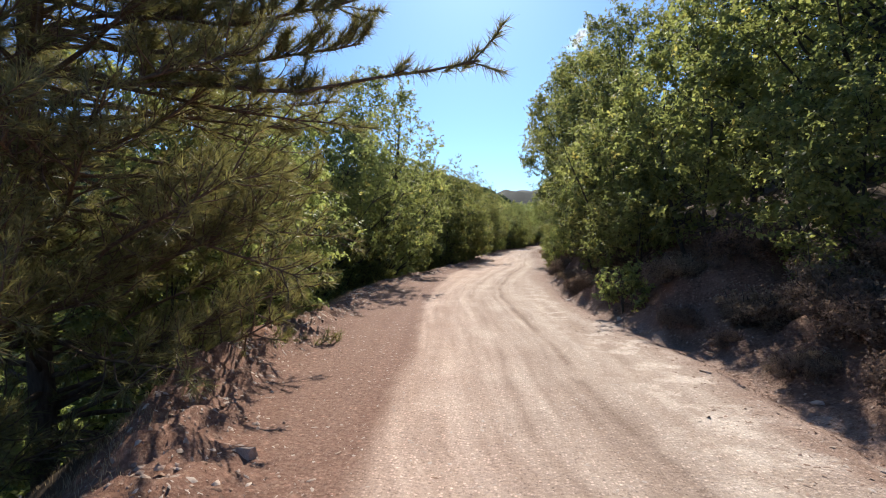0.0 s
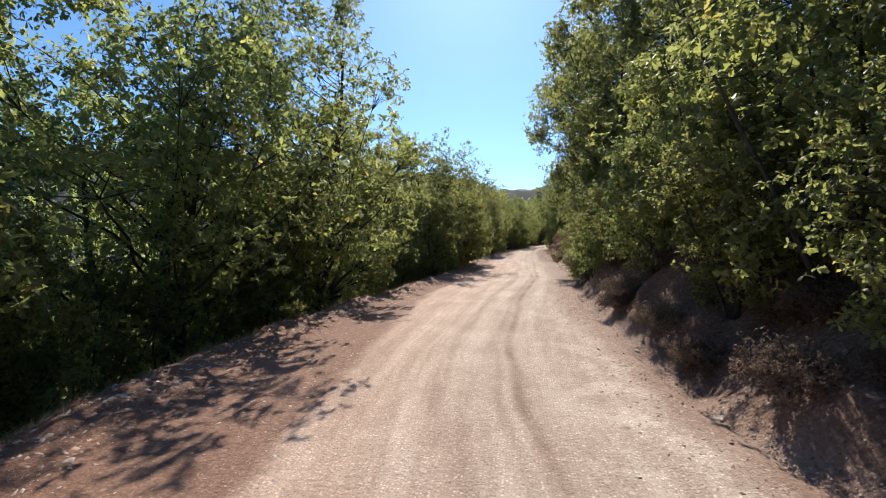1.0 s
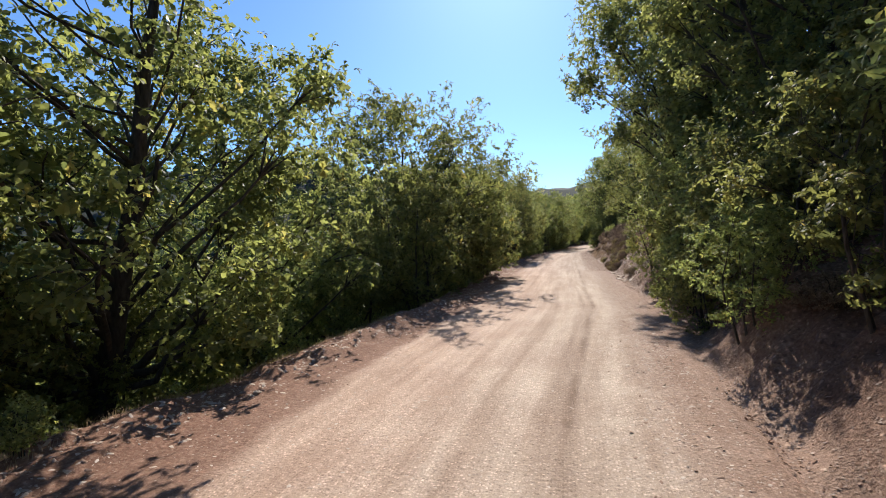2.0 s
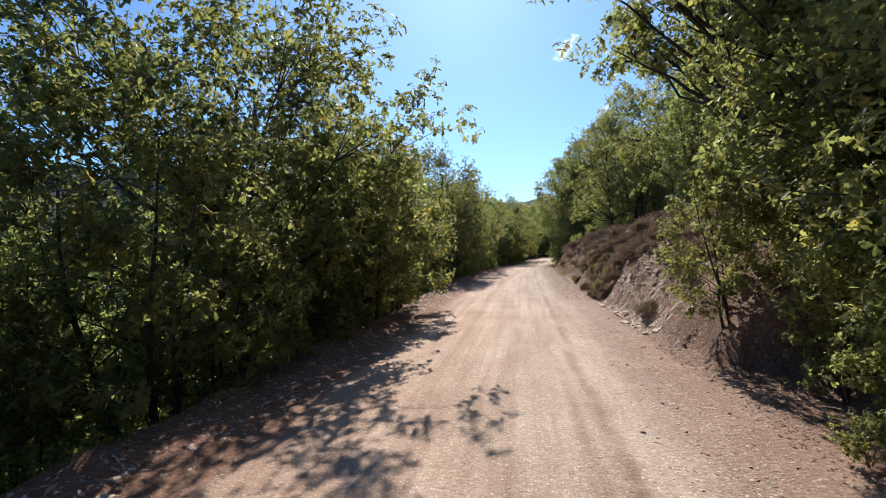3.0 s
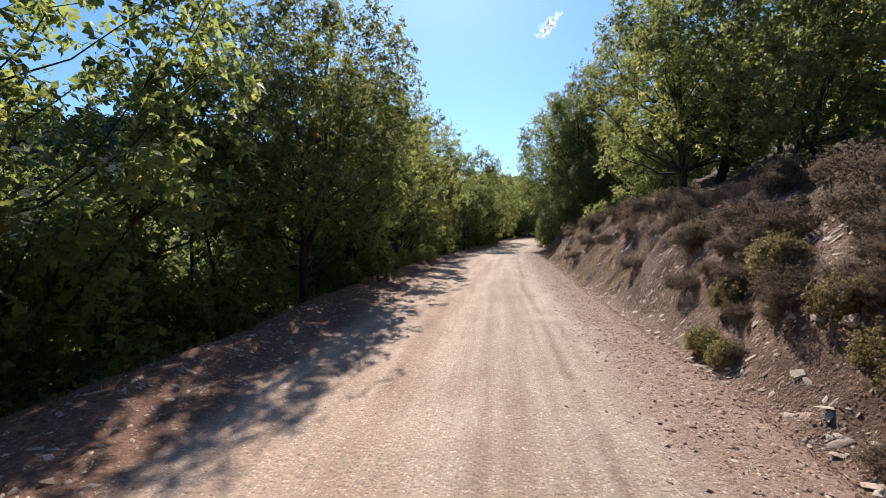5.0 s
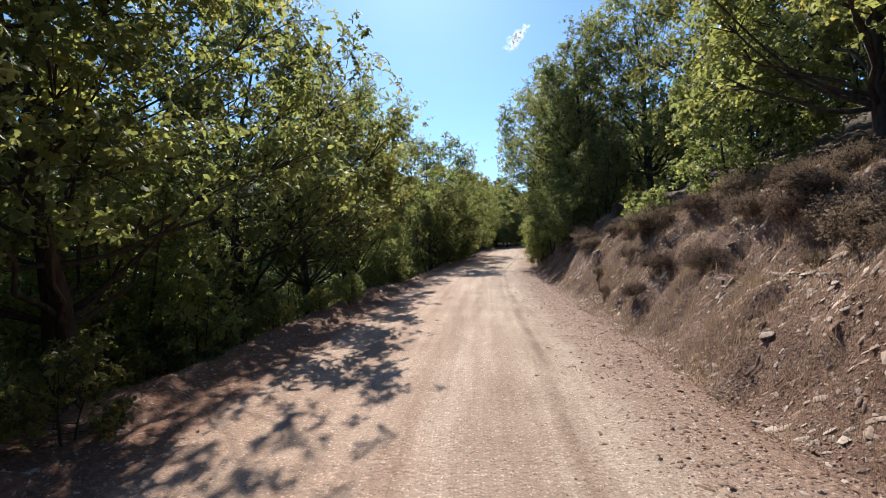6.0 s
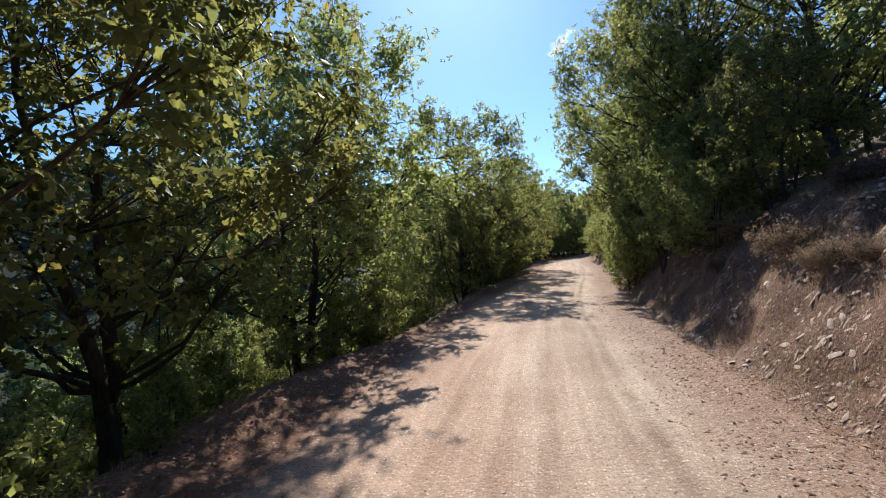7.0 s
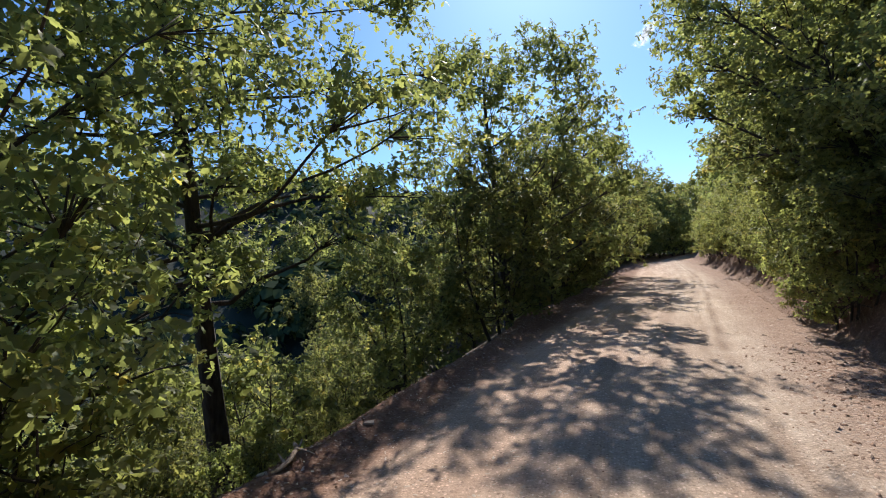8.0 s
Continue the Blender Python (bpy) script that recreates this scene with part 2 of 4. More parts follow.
def tubes(paths, sides):
    """Tapered tubes along polylines: a list of (points, radii)."""
    V, T, k = [], [], 0
    for pts, rad in paths:
        pts = np.asarray(pts, float)
        m = len(pts)
        tan = np.gradient(pts, axis=0)
        tan /= np.linalg.norm(tan, axis=1)[:, None] + 1e-9
        ref = np.where(np.abs(tan[:, 2:3]) > 0.9, [[1.0, 0, 0]], [[0, 0, 1.0]])
        u = np.cross(tan, ref)
        u /= np.linalg.norm(u, axis=1)[:, None] + 1e-9
        w = np.cross(tan, u)
        a = np.arange(sides) * 2 * np.pi / sides
        ring = pts[:, None] + np.asarray(rad)[:, None, None] * (np.cos(a)[None, :, None] * u[:, None] + np.sin(a)[None, :, None] * w[:, None])
        V.append(ring.reshape(-1, 3))
        i = np.arange(m - 1)[:, None] * sides
        j = np.arange(sides)[None]
        p, q = k + i + j, k + i + (j + 1) % sides
        T.append(np.stack([p, q, q + sides], -1).reshape(-1, 3))
        T.append(np.stack([p, q + sides, p + sides], -1).reshape(-1, 3))
        k += m * sides
    return np.concatenate(V), np.concatenate(T)


def rosette(seed, outline, count):
    """The leaves at the end of a twig, spread like a hand from one point: points and triangles, one unit long."""
    g = np.random.default_rng(seed)
    V, T = [(0.0, 0.0, 0.0)], []
    side = len(outline)
    for k in range(count):
        az = 2 * math.pi * (k + g.uniform(-0.55, 0.55)) / count
        pitch, length, roll = g.uniform(-1.05, 0.65), g.uniform(0.55, 1.15), g.normal(0, 0.6)
        d = np.array([math.cos(az) * math.cos(pitch), math.sin(az) * math.cos(pitch), math.sin(pitch)])
        x = np.array([-math.sin(az), math.cos(az), 0.0])
        z = np.cross(d, x)
        x, z = x * math.cos(roll) + z * math.sin(roll), z * math.cos(roll) - x * math.sin(roll)
        first = len(V)
        right = [length * (w * x + t * d + (0.25 * w - 0.16 * t * t) * z) for w, t in outline]
        left = [length * (-w * x + t * d + (0.25 * w - 0.16 * t * t) * z) for w, t in outline[::-1] if w > 0]
        V += [tuple(p) for p in right + left]
        ring = [0] + list(range(first, first + len(right) + len(left)))
        lo, hi = 0, len(ring) - 1
        while hi - lo > 1:      # zigzag across the blade
            T.append((ring[lo], ring[lo + 1], ring[hi]))
            lo += 1
            if hi - lo > 1:
                T.append((ring[lo], ring[hi - 1], ring[hi]))
                hi -= 1
    return np.array(V), np.array(T)


LOBED = ((0.07, 0.2), (0.19, 0.42), (0.13, 0.53), (0.27, 0.72), (0.17, 0.82), (0.1, 1.0))
SIMPLE = ((0.28, 0.62), (0.0, 1.0))
LEAF_FINE = [rosette(900 + k, LOBED, 6) for k in range(4)]
LEAF_FAR = [rosette(920 + k, SIMPLE, 6) for k in range(4)]


def leaves(rng, centres, outward, per, sigma, size, templates):
    """Clusters of leaves at twig ends, facing out and up, each turned its own way."""
    c, o = np.repeat(centres, per, axis=0), np.repeat(outward, per, axis=0)
    c = c + rng.normal(0, 1, c.shape) * sigma
    z = np.array([0, 0, 0.55]) + 0.6 * o + rng.normal(0, 0.33, c.shape)
    z /= np.linalg.norm(z, axis=1)[:, None]
    x = np.cross(z, rng.normal(0, 1, c.shape))
    x /= np.linalg.norm(x, axis=1)[:, None] + 1e-6
    y = np.cross(z, x)
    s = size * rng.uniform(0.65, 1.25, len(c))
    V, T, k = [], [], 0
    for q, (tv, tt) in enumerate(templates):
        i = slice(q, None, len(templates))
        P = c[i][:, None] + s[i][:, None, None] * (tv[None, :, 0:1] * x[i][:, None] + tv[None, :, 1:2] * y[i][:, None] + tv[None, :, 2:3] * z[i][:, None])
        n = len(P)
        V.append(P.reshape(-1, 3))
        T.append((tt[None] + (np.arange(n) * len(tv))[:, None, None] + k).reshape(-1, 3))
        k += n * len(tv)
    return np.concatenate(V), np.concatenate(T)


def bent(rng, start, direction, length, steps, wobble, lift=0.0):
    p = [np.asarray(start, float)]
    d = np.asarray(direction, float) / np.linalg.norm(direction)
    for _ in range(steps):
        d = d + rng.normal(0, wobble, 3) + np.array([0, 0, lift])
        d /= np.linalg.norm(d)
        p.append(p[-1] + d * length / steps)
    return np.array(p)


def broadleaf(name, seed, height, spread, clear, lobes, sprigs, per, size, stems=1, leaf=OAK_LEAF, sigma=0.07, shape=LEAF_FINE, label="", category="tree", trunk_r=None,
              lobe_r=0.3, twigs=6, sides=5, core_size=1.2, heart=0, limb_r=0.36, rise=1.0, shoots=0.45, limbs_apart=False):
    """A tree: tapered trunks with limbs, each limb ending in a billow of leafy twigs. clear: where the crown begins, as a part of the height.
    shoots: the share of limbs from which a leafy shoot stands out of the crown."""
    rng = np.random.default_rng(seed)
    wood, sprays, tips, outs, core, core_out = [], [], [], [], [], []
    deep = min(0.7, 0.5 * height)
    r0 = (trunk_r or 0.014 * height + 0.02) / math.sqrt(stems)
    trunks = []
    for k in range(stems):
        lean = rng.normal(0, 0.07 if stems == 1 else 0.12, 2)
        base = rng.normal(0, min(0.06 * (stems - 1), 0.16 * spread), 2) if stems > 1 else np.zeros(2)
        trunk = bent(rng, (*base, -deep), (*lean, 1), height * 0.8 + deep, 10, 0.035 if stems == 1 else 0.07, 0.02)
        wood.append((trunk, np.interp(np.linspace(0, 1, 11), [0, 0.12, 1], [r0 * 1.5, r0, r0 * 0.2])))
        trunks.append(trunk)
    for k in range(lobes):
        u = (k + rng.uniform(0, 1)) / lobes
        r = spread * (math.sqrt(max(0.02, 1 - ((u - 0.4) / 0.62) ** 2)) if u > 0.4 else 0.72 + 0.28 * u / 0.4)
        R = spread * lobe_r * rng.uniform(0.6, 1.3)
        az = k * 2.4 + rng.normal(0, 0.35)
        rad = max(0.1, r - R * 0.9) * (rng.uniform(0.35, 0.6) if k % 4 == 3 else rng.uniform(0.85, 1.12))
        zc = clear * height + 0.6 * R + u * (height * (1 - clear) - 1.4 * R)
        tr = trunks[k % stems]
        c = np.array([math.cos(az) * rad, math.sin(az) * rad, zc])
        zs = max(0.12 * height, 0.7 * clear * height, zc - rise * (0.25 * height * rng.uniform(0.3, 0.9) + 0.25 * rad))
        f = min(9.9, max(0.0, (zs + deep) / (height * 0.8 + deep) * 10))
        p = tr[int(f)] * (1 - f % 1) + tr[int(f) + 1] * (f % 1)
        t = np.linspace(0, 1, 6)[:, None]
        limb = p + (c - p) * t + np.array([0, 0, 1.0]) * np.sin(t * np.pi) * rng.uniform(-0.18, 0.1) * np.linalg.norm(c - p) + rng.normal(0, 0.05, (6, 3)) * np.sin(t * np.pi)
        lr = max(min(0.01, r0 * 0.5), r0 * limb_r * (1.1 - u))
        wood.append((limb, np.linspace(lr, lr * 0.3, 6)))
        # side twigs of the limb, each with its own bunch of leaf clusters
        bunches = max(4, sprigs // 5)
        b = rng.normal(0, 1, (bunches, 3))
        b /= np.linalg.norm(b, axis=1)[:, None]
        b += np.array([math.cos(az) * 0.4, math.sin(az) * 0.4, 0.3])
        b /= np.linalg.norm(b, axis=1)[:, None]
        hub = c + b * (R * rng.uniform(0.45, 1.12, bunches))[:, None] * np.array([1, 1, 0.72])
        which = rng.integers(0, bunches, sprigs)
        off = rng.normal(0, 1, (sprigs, 3)) * R * np.array([0.21, 0.21, 0.13])
        q = hub[which] + off
        d = b[which] + 1.2 * off / (R * 0.25)
        d /= np.linalg.norm(d, axis=1)[:, None] + 1e-6
        tips.append(q)
        outs.append(d)
        for m in range(min(twigs, bunches)):
            tw = np.stack([limb[4] * 0.5 + c * 0.5, (c + hub[m]) / 2 + rng.normal(0, 0.06, 3), hub[m]])
            sprays.append((tw, np.linspace(lr * 0.28 + min(0.004, r0 * 0.3), min(0.003, r0 * 0.2), 3)))
        if rng.random() < shoots:
            out = np.array([math.cos(az) * 0.55 * rng.random(), math.sin(az) * 0.55 * rng.random(), rng.uniform(0.5, 1.0) if u > 0.35 else rng.uniform(-0.1, 0.5)])
            out /= np.linalg.norm(out)
            s0 = c + out * R * 0.6
            sh = bent(rng, s0, out, R * rng.uniform(0.6, 1.0), 5, 0.16)
            sprays.append((sh, np.linspace(0.009, 0.003, 6)))
            e = np.repeat(sh[1:], 2, axis=0) + rng.normal(0, 0.06, (10, 3))
            tips.append(e)
            outs.append(np.repeat(out[None], 10, axis=0) + rng.normal(0, 0.5, (10, 3)))
        e = rng.normal(0, 1, (10, 3))
        e /= np.linalg.norm(e, axis=1)[:, None]
        core.append(c + e * R * 0.4)
        core_out.append(e)
    root = tagged(new(name), label, category)
    t = new("trunk", fast_mesh("trunk", *tubes(wood[:stems], max(sides, 5)), BARK, True))
    inner = [tubes(wood[stems:], sides)] if not limbs_apart else []
    if sprays:
        inner.append(tubes(sprays, 3))
    if limbs_apart:
        for w in wood[stems:]:
            new("limb", fast_mesh("limb", *tubes([w], sides), BARK, True)).parent = t
    if inner:
        V, T = np.concatenate([v for v, _ in inner]), np.concatenate([q + (len(inner[0][0]) if k else 0) for k, (_, q) in enumerate(inner)])
        tagged(new("twig_tangle", fast_mesh("twig_tangle", V, T, BARK, True)), kind="stuff").parent = t
    V, T = leaves(rng, np.concatenate(tips), np.concatenate(outs), per, sigma, size, shape)
    V2, T2 = leaves(rng, np.concatenate(core), np.concatenate(core_out), 1, 0.1, size * core_size, LEAF_FAR)
    V, T = np.concatenate([V, V2]), np.concatenate([T, T2 + len(V)])
    if heart:      # the thick of the leaves inside the crown
        e = rng.normal(0, 1, (heart, 3))
        e *= (rng.random(heart) ** 0.4 / np.linalg.norm(e, axis=1))[:, None]
        zc, zh = height * (0.52 + 0.45 * clear), height * (1 - clear) * 0.4
        V2, T2 = leaves(rng, np.array([0, 0, zc]) + e * np.array([spread * 0.6, spread * 0.6, zh]), e, 1, 0.12, size * 1.3, LEAF_FAR)
        V, T = np.concatenate([V, V2]), np.concatenate([T, T2 + len(V)])
    c = new("crown", fast_mesh("crown", V, T, leaf))
    t.parent = c.parent = root
    return root


# ---- the ground ----
LEFT_Y, LEFT_X = (-30, 1, 2.6, 3.6, 5.2, 8, 14, 20, 26, 34, 50, 57, 63, 68, 74, 82, 100, 115, 130, 170, 230), (-1.3, -1.35, -1.85, -2.5, -3.0, -3.4, -4.3, -3.9, -3.2, -3.1, -3.1, -2.7, -2.4, -1.9, -0.9, 0.4, 2.0, 4.0, 10, 45, 110)
RIGHT_Y, RIGHT_X = (-30, 2, 6, 9, 12, 18, 22, 26, 40, 50, 60, 66, 72, 78, 90, 105, 115, 130, 170, 230), (2.4, 2.3, 2.1, 1.4, 0.88, 0.62, 0.82, 1.05, 1.15, 1.3, 1.6, 2.0, 2.8, 3.7, 5.0, 6.4, 8.5, 16.0, 54, 120)
VERGE_Y, VERGE_X = (-30, 2, 6, 11, 19, 26, 34, 50, 60, 68, 74, 82, 100, 130), (-0.9, -0.95, -1.4, -2.3, -3.1, -2.85, -2.8, -2.8, -2.4, -1.6, -0.6, 0.7, 2.3, 10)
DROP_D, DROP_Z = (-9, 0, 0.5, 0.9, 2.2, 4, 10, 30, 60, 110, 240, 320, 600, 4500), (0, 0, 0.06, 0.0, -0.75, -1.9, -5.4, -15, -20, -9, 40, 48, 25, 0)
BANK_D, BANK_Z = (-9, 0, 0.2, 0.45, 1.1, 2.4, 3.6, 10, 40, 120, 300, 4500), (0, 0, -0.07, 0.12, 0.9, 1.85, 2.35, 4.6, 18, 45, 62, 60)


BACK_Y, BACK_X = (-30, 22, 24.5, 29.2, 29.6, 400), (0, 0, 0.5, 0.95, 0.15, 0)


def height_at(x, y):
    x, y = np.asarray(x, float), np.asarray(y, float)
    le, re = np.interp(y, LEFT_Y, LEFT_X), np.interp(y, RIGHT_Y, RIGHT_X)
    dl, dr = le - x, x - re - np.interp(y, BACK_Y, BACK_X)
    dl = dl + 0.65 * np.interp(y, (60.5, 62.5, 69, 72), (0, 1, 1, 0)) * np.clip((dl + 0.2) / 0.4, 0, 1)      # the shoulder is narrow at the bend
    bank = np.interp(y, (-30, 4, 10, 18, 28, 31, 120), (0.5, 0.55, 0.75, 0.85, 0.9, 1.0, 1.0))
    level = np.where(dl < 45, np.interp(y, (84, 104, 180, 260), (1, 0.08, 0.08, 1)), 1)
    z = np.interp(dl, DROP_D, DROP_Z) * level + np.interp(dr, BANK_D, BANK_Z) * np.where(dr > 0, np.minimum(1, bank + dr * 0.004), 1)
    rough = np.clip(np.maximum(dl, dr) * 1.6 + 0.25, 0.06, 1.0)
    rough = rough * (1 - 0.3 * np.interp(y, (58, 61, 68, 71), (0, 1, 1, 0)) * np.interp(dl, (-0.5, 0, 2, 3), (0, 1, 1, 0)))
    far = np.clip(np.maximum(dl, dr) / 30, 0, 1)
    z += rough * (0.35 * value_noise(x * 0.7, y * 0.7, 1) + 0.22 * value_noise(x * 1.9, y * 1.9, 2) + 0.09 * value_noise(x * 5, y * 5, 3)) * (0.35 + np.clip(dr, 0, 1.4))
    z += np.clip(dr * 2, 0, 1) * np.clip(5 - dr, 0, 1) * (0.13 * np.abs(value_noise(x * 4.3, y * 4.3, 21)) + 0.05 * value_noise(x * 9, y * 9, 22))
    z += 0.5 * rough * np.clip(dr - 0.4, 0, 1) * np.clip(3.2 - dr, 0, 1) * np.abs(value_noise(x * 2.2 + y * 0.4, y * 2.6, 9))
    # the outcrop breaks off in thin beds
    rock = np.interp(y, (33.2, 34.2, 38.0, 39.2), (0, 1, 1, 0)) * np.interp(dr, (0.3, 0.55, 1.5, 1.9), (0, 1, 1, 0))
    bed = (z + 0.05 * value_noise(x * 2.3, y * 1.7, 31)) / 0.17
    z += rock * 0.85 * 0.17 * (np.floor(bed) + np.clip((bed - np.floor(bed)) * 2.8 - 1.5, 0, 1) - bed + 0.35)
    z += np.exp(-((dl - 0.3) / 0.4) ** 2) * (np.interp(y, (56, 61), (0.1, 0.05)) + 0.24 * np.clip(1 - np.abs(y - 4) / 6, 0, 1)) * (0.5 + 1.4 * np.abs(value_noise(x * 3, y * 2.2, 11) + value_noise(x * 7, y * 6, 12)))
    z += far * 9 * value_noise(x / 45, y / 45, 4)
    inside = np.clip(-np.maximum(dl, dr) * 1.5, 0, 1)
    z += inside * (0.03 * value_noise((x - (le + re) * 0.5) * 3.5, y * 0.12, 5) + 0.012 * value_noise(x * 6, y * 2.2, 6))
    z += 60 * np.exp(-((x + 90) / 190) ** 2 - ((y - 760) / 260) ** 2)
    z += 420 * np.exp(-((x - 60) / 420) ** 2 - ((y - 3400) / 500) ** 2) * (0.85 + 0.5 * value_noise(x / 260, y / 260, 7))
    return z


def spaced(a, b, step):
    return list(np.arange(a, b, step))


def growing(start, end, step, factor):
    out = []
    while start < end:
        out.append(start)
        start += step
        step *= factor
    return out + [end]


gx = [-v for v in growing(5.0, 4200, 0.2, 1.1)][::-1] + spaced(-4.9, 4.6, 0.1) + growing(4.65, 4200, 0.16, 1.1)
gy = [-v for v in growing(3.0, 4200, 0.4, 1.25)][::-1] + spaced(-2.9, 78, 0.15) + growing(78, 4300, 0.2, 1.06)
GX, GY = np.meshgrid(np.array(gx), np.array(gy))
GZ = height_at(GX, GY)
nx, ny = len(gx), len(gy)
i, j = np.meshgrid(np.arange(nx - 1), np.arange(ny - 1))
p = (j * nx + i).ravel()
tri = np.concatenate([np.stack([p, p + 1, p + nx + 1], 1), np.stack([p, p + nx + 1, p + nx], 1)])
me = fast_mesh("ground", np.stack([GX, GY, GZ], -1).reshape(-1, 3), tri, EARTH, True)
le, re = np.interp(GY, LEFT_Y, LEFT_X), np.interp(GY, RIGHT_Y, RIGHT_X)
for key, val in (("across", GX - (le + re) / 2), ("along", GY), ("left", le - GX), ("verge", np.interp(GY, VERGE_Y, VERGE_X) - GX), ("right", GX - re)):
    me.attributes.new(key, "FLOAT", "POINT").data.foreach_set("value", val.astype(np.float32).ravel())
tagged(new("ground", me), "pale dusty dirt road with gravel edges between wooded slopes", "ground", kind="structure")


XS, YS = np.array(gx), np.array(gy)


def ground_z(x, y):
    """The height of the ground's mesh, between its points."""
    x, y = np.asarray(x, float), np.asarray(y, float)
    a = np.clip(np.searchsorted(XS, x) - 1, 0, nx - 2)
    b = np.clip(np.searchsorted(YS, y) - 1, 0, ny - 2)
    u, v = (x - XS[a]) / (XS[a + 1] - XS[a]), (y - YS[b]) / (YS[b + 1] - YS[b])
    z00, z10, z01, z11 = GZ[b, a], GZ[b, a + 1], GZ[b + 1, a], GZ[b + 1, a + 1]
    return np.where(u > v, z00 + u * (z10 - z00) + v * (z11 - z10), z00 + v * (z01 - z00) + u * (z11 - z01))


def on_ground(x, y, sink=0.0):
    return float(ground_z(x, y)) - sink


# ---- trees ----
OAKS = {
    "broad": broadleaf("oak_tree", 11, 8.3, 4.3, 0.26, 48, 62, 2, 0.12, stems=2, trunk_r=0.2, lobe_r=0.24, shape=LEAF_FINE, heart=450, limbs_apart=True, label="broad oak tree with spreading crown of green leaves"),
    "open": broadleaf("oak_tree", 51, 8.4, 3.2, 0.3, 44, 56, 2, 0.1, trunk_r=0.145, lobe_r=0.27, limb_r=0.24, rise=0.35, shape=LEAF_FINE, heart=120, limbs_apart=True, label="oak tree with dark straight trunk and open crown"),
    "broad2": broadleaf("oak_tree", 12, 7.4, 3.1, 0.10, 40, 46, 2, 0.12, lobe_r=0.27, shape=LEAF_FINE, heart=300, label="oak tree with dense rounded crown of green leaves"),
    "dome": broadleaf("oak_tree", 29, 7.8, 3.3, 0.2, 44, 48, 2, 0.12, stems=2, trunk_r=0.17, lobe_r=0.26, shape=LEAF_FINE, heart=300, limbs_apart=True, label="oak tree with dense domed crown over dark stems"),
    "tall": broadleaf("oak_tree", 13, 11.0, 3.6, 0.08, 56, 48, 2, 0.13, sigma=0.09, lobe_r=0.26, heart=450, label="tall oak tree with dense dark green crown"),
    "over": broadleaf("oak_tree", 23, 10.5, 3.4, 0.27, 50, 50, 2, 0.125, sigma=0.09, trunk_r=0.12, lobe_r=0.26, shape=LEAF_FINE, heart=350, label="tall oak tree leaning over the road from the bank"),
    "bushy": broadleaf("oak_tree", 14, 5.0, 2.2, 0.0, 34, 36, 2, 0.11, stems=3, lobe_r=0.29, shape=LEAF_FINE, heart=200, label="bushy young oak with leaves down to the ground"),
    "bushy2": broadleaf("oak_tree", 15, 4.2, 1.9, 0.0, 30, 34, 2, 0.105, stems=4, lobe_r=0.3, shape=LEAF_FINE, heart=150, label="bushy young oak with leaves down to the ground"),
    "shrub": broadleaf("oak_shrub", 16, 1.7, 0.95, 0.03, 14, 16, 1, 0.11, stems=4, sigma=0.06, shape=LEAF_FINE, lobe_r=0.36, label="small green oak shrub at the roadside", category="shrub"),
    "heath": broadleaf("heath_shrub", 19, 0.48, 0.62, 0.0, 30, 40, 3, 0.022, stems=6, trunk_r=0.014, leaf=HEATH_LEAF, sigma=0.022, shape=LEAF_FAR, twigs=8, sides=3, shoots=0.7, label="dry grey-brown heath shrub on the bank", category="shrub"),
    "broom": broadleaf("broom_shrub", 20, 0.75, 0.55, 0.0, 24, 24, 2, 0.042, stems=6, trunk_r=0.016, leaf=BROOM_LEAF, sigma=0.03, shape=LEAF_FAR, twigs=8, sides=3, shoots=0.8, label="dry olive-brown broom shrub at the foot of the bank", category="shrub"),
    "sapling": broadleaf("oak_sapling", 61, 2.6, 0.85, 0.3, 12, 14, 1, 0.11, stems=2, trunk_r=0.045, lobe_r=0.34, shape=LEAF_FINE, label="thin forked oak sapling below the road", category="tree"),
    "far": broadleaf("oak_tree", 17, 8.0, 3.4, 0.04, 34, 34, 1, 0.21, sigma=0.12, lobe_r=0.28, shape=LEAF_FAR, twigs=0, sides=3, heart=260, label="green oak tree in the wood beside the road"),
    "far2": broadleaf("oak_tree", 18, 7.0, 3.2, 0.02, 34, 34, 1, 0.21, sigma=0.12, lobe_r=0.28, shape=LEAF_FAR, twigs=0, sides=3, heart=260, label="green oak tree in the wood beside the road"),
}
used = set()


def plant(kind, x, y, scale=1.0, turn=0.0, group="", lift=0.0):
    src = OAKS[kind]
    m = pose(x, y, on_ground(x, y) + lift, 0, 0, turn)
    if kind in used:
        ob = copy_thing(src, m)
    else:
        used.add(kind)
        ob = src
        ob.matrix_basis = m
    ob.scale = (scale, scale, scale * 1.0)
    if group:
        tagged(ob, group=group)
    return ob


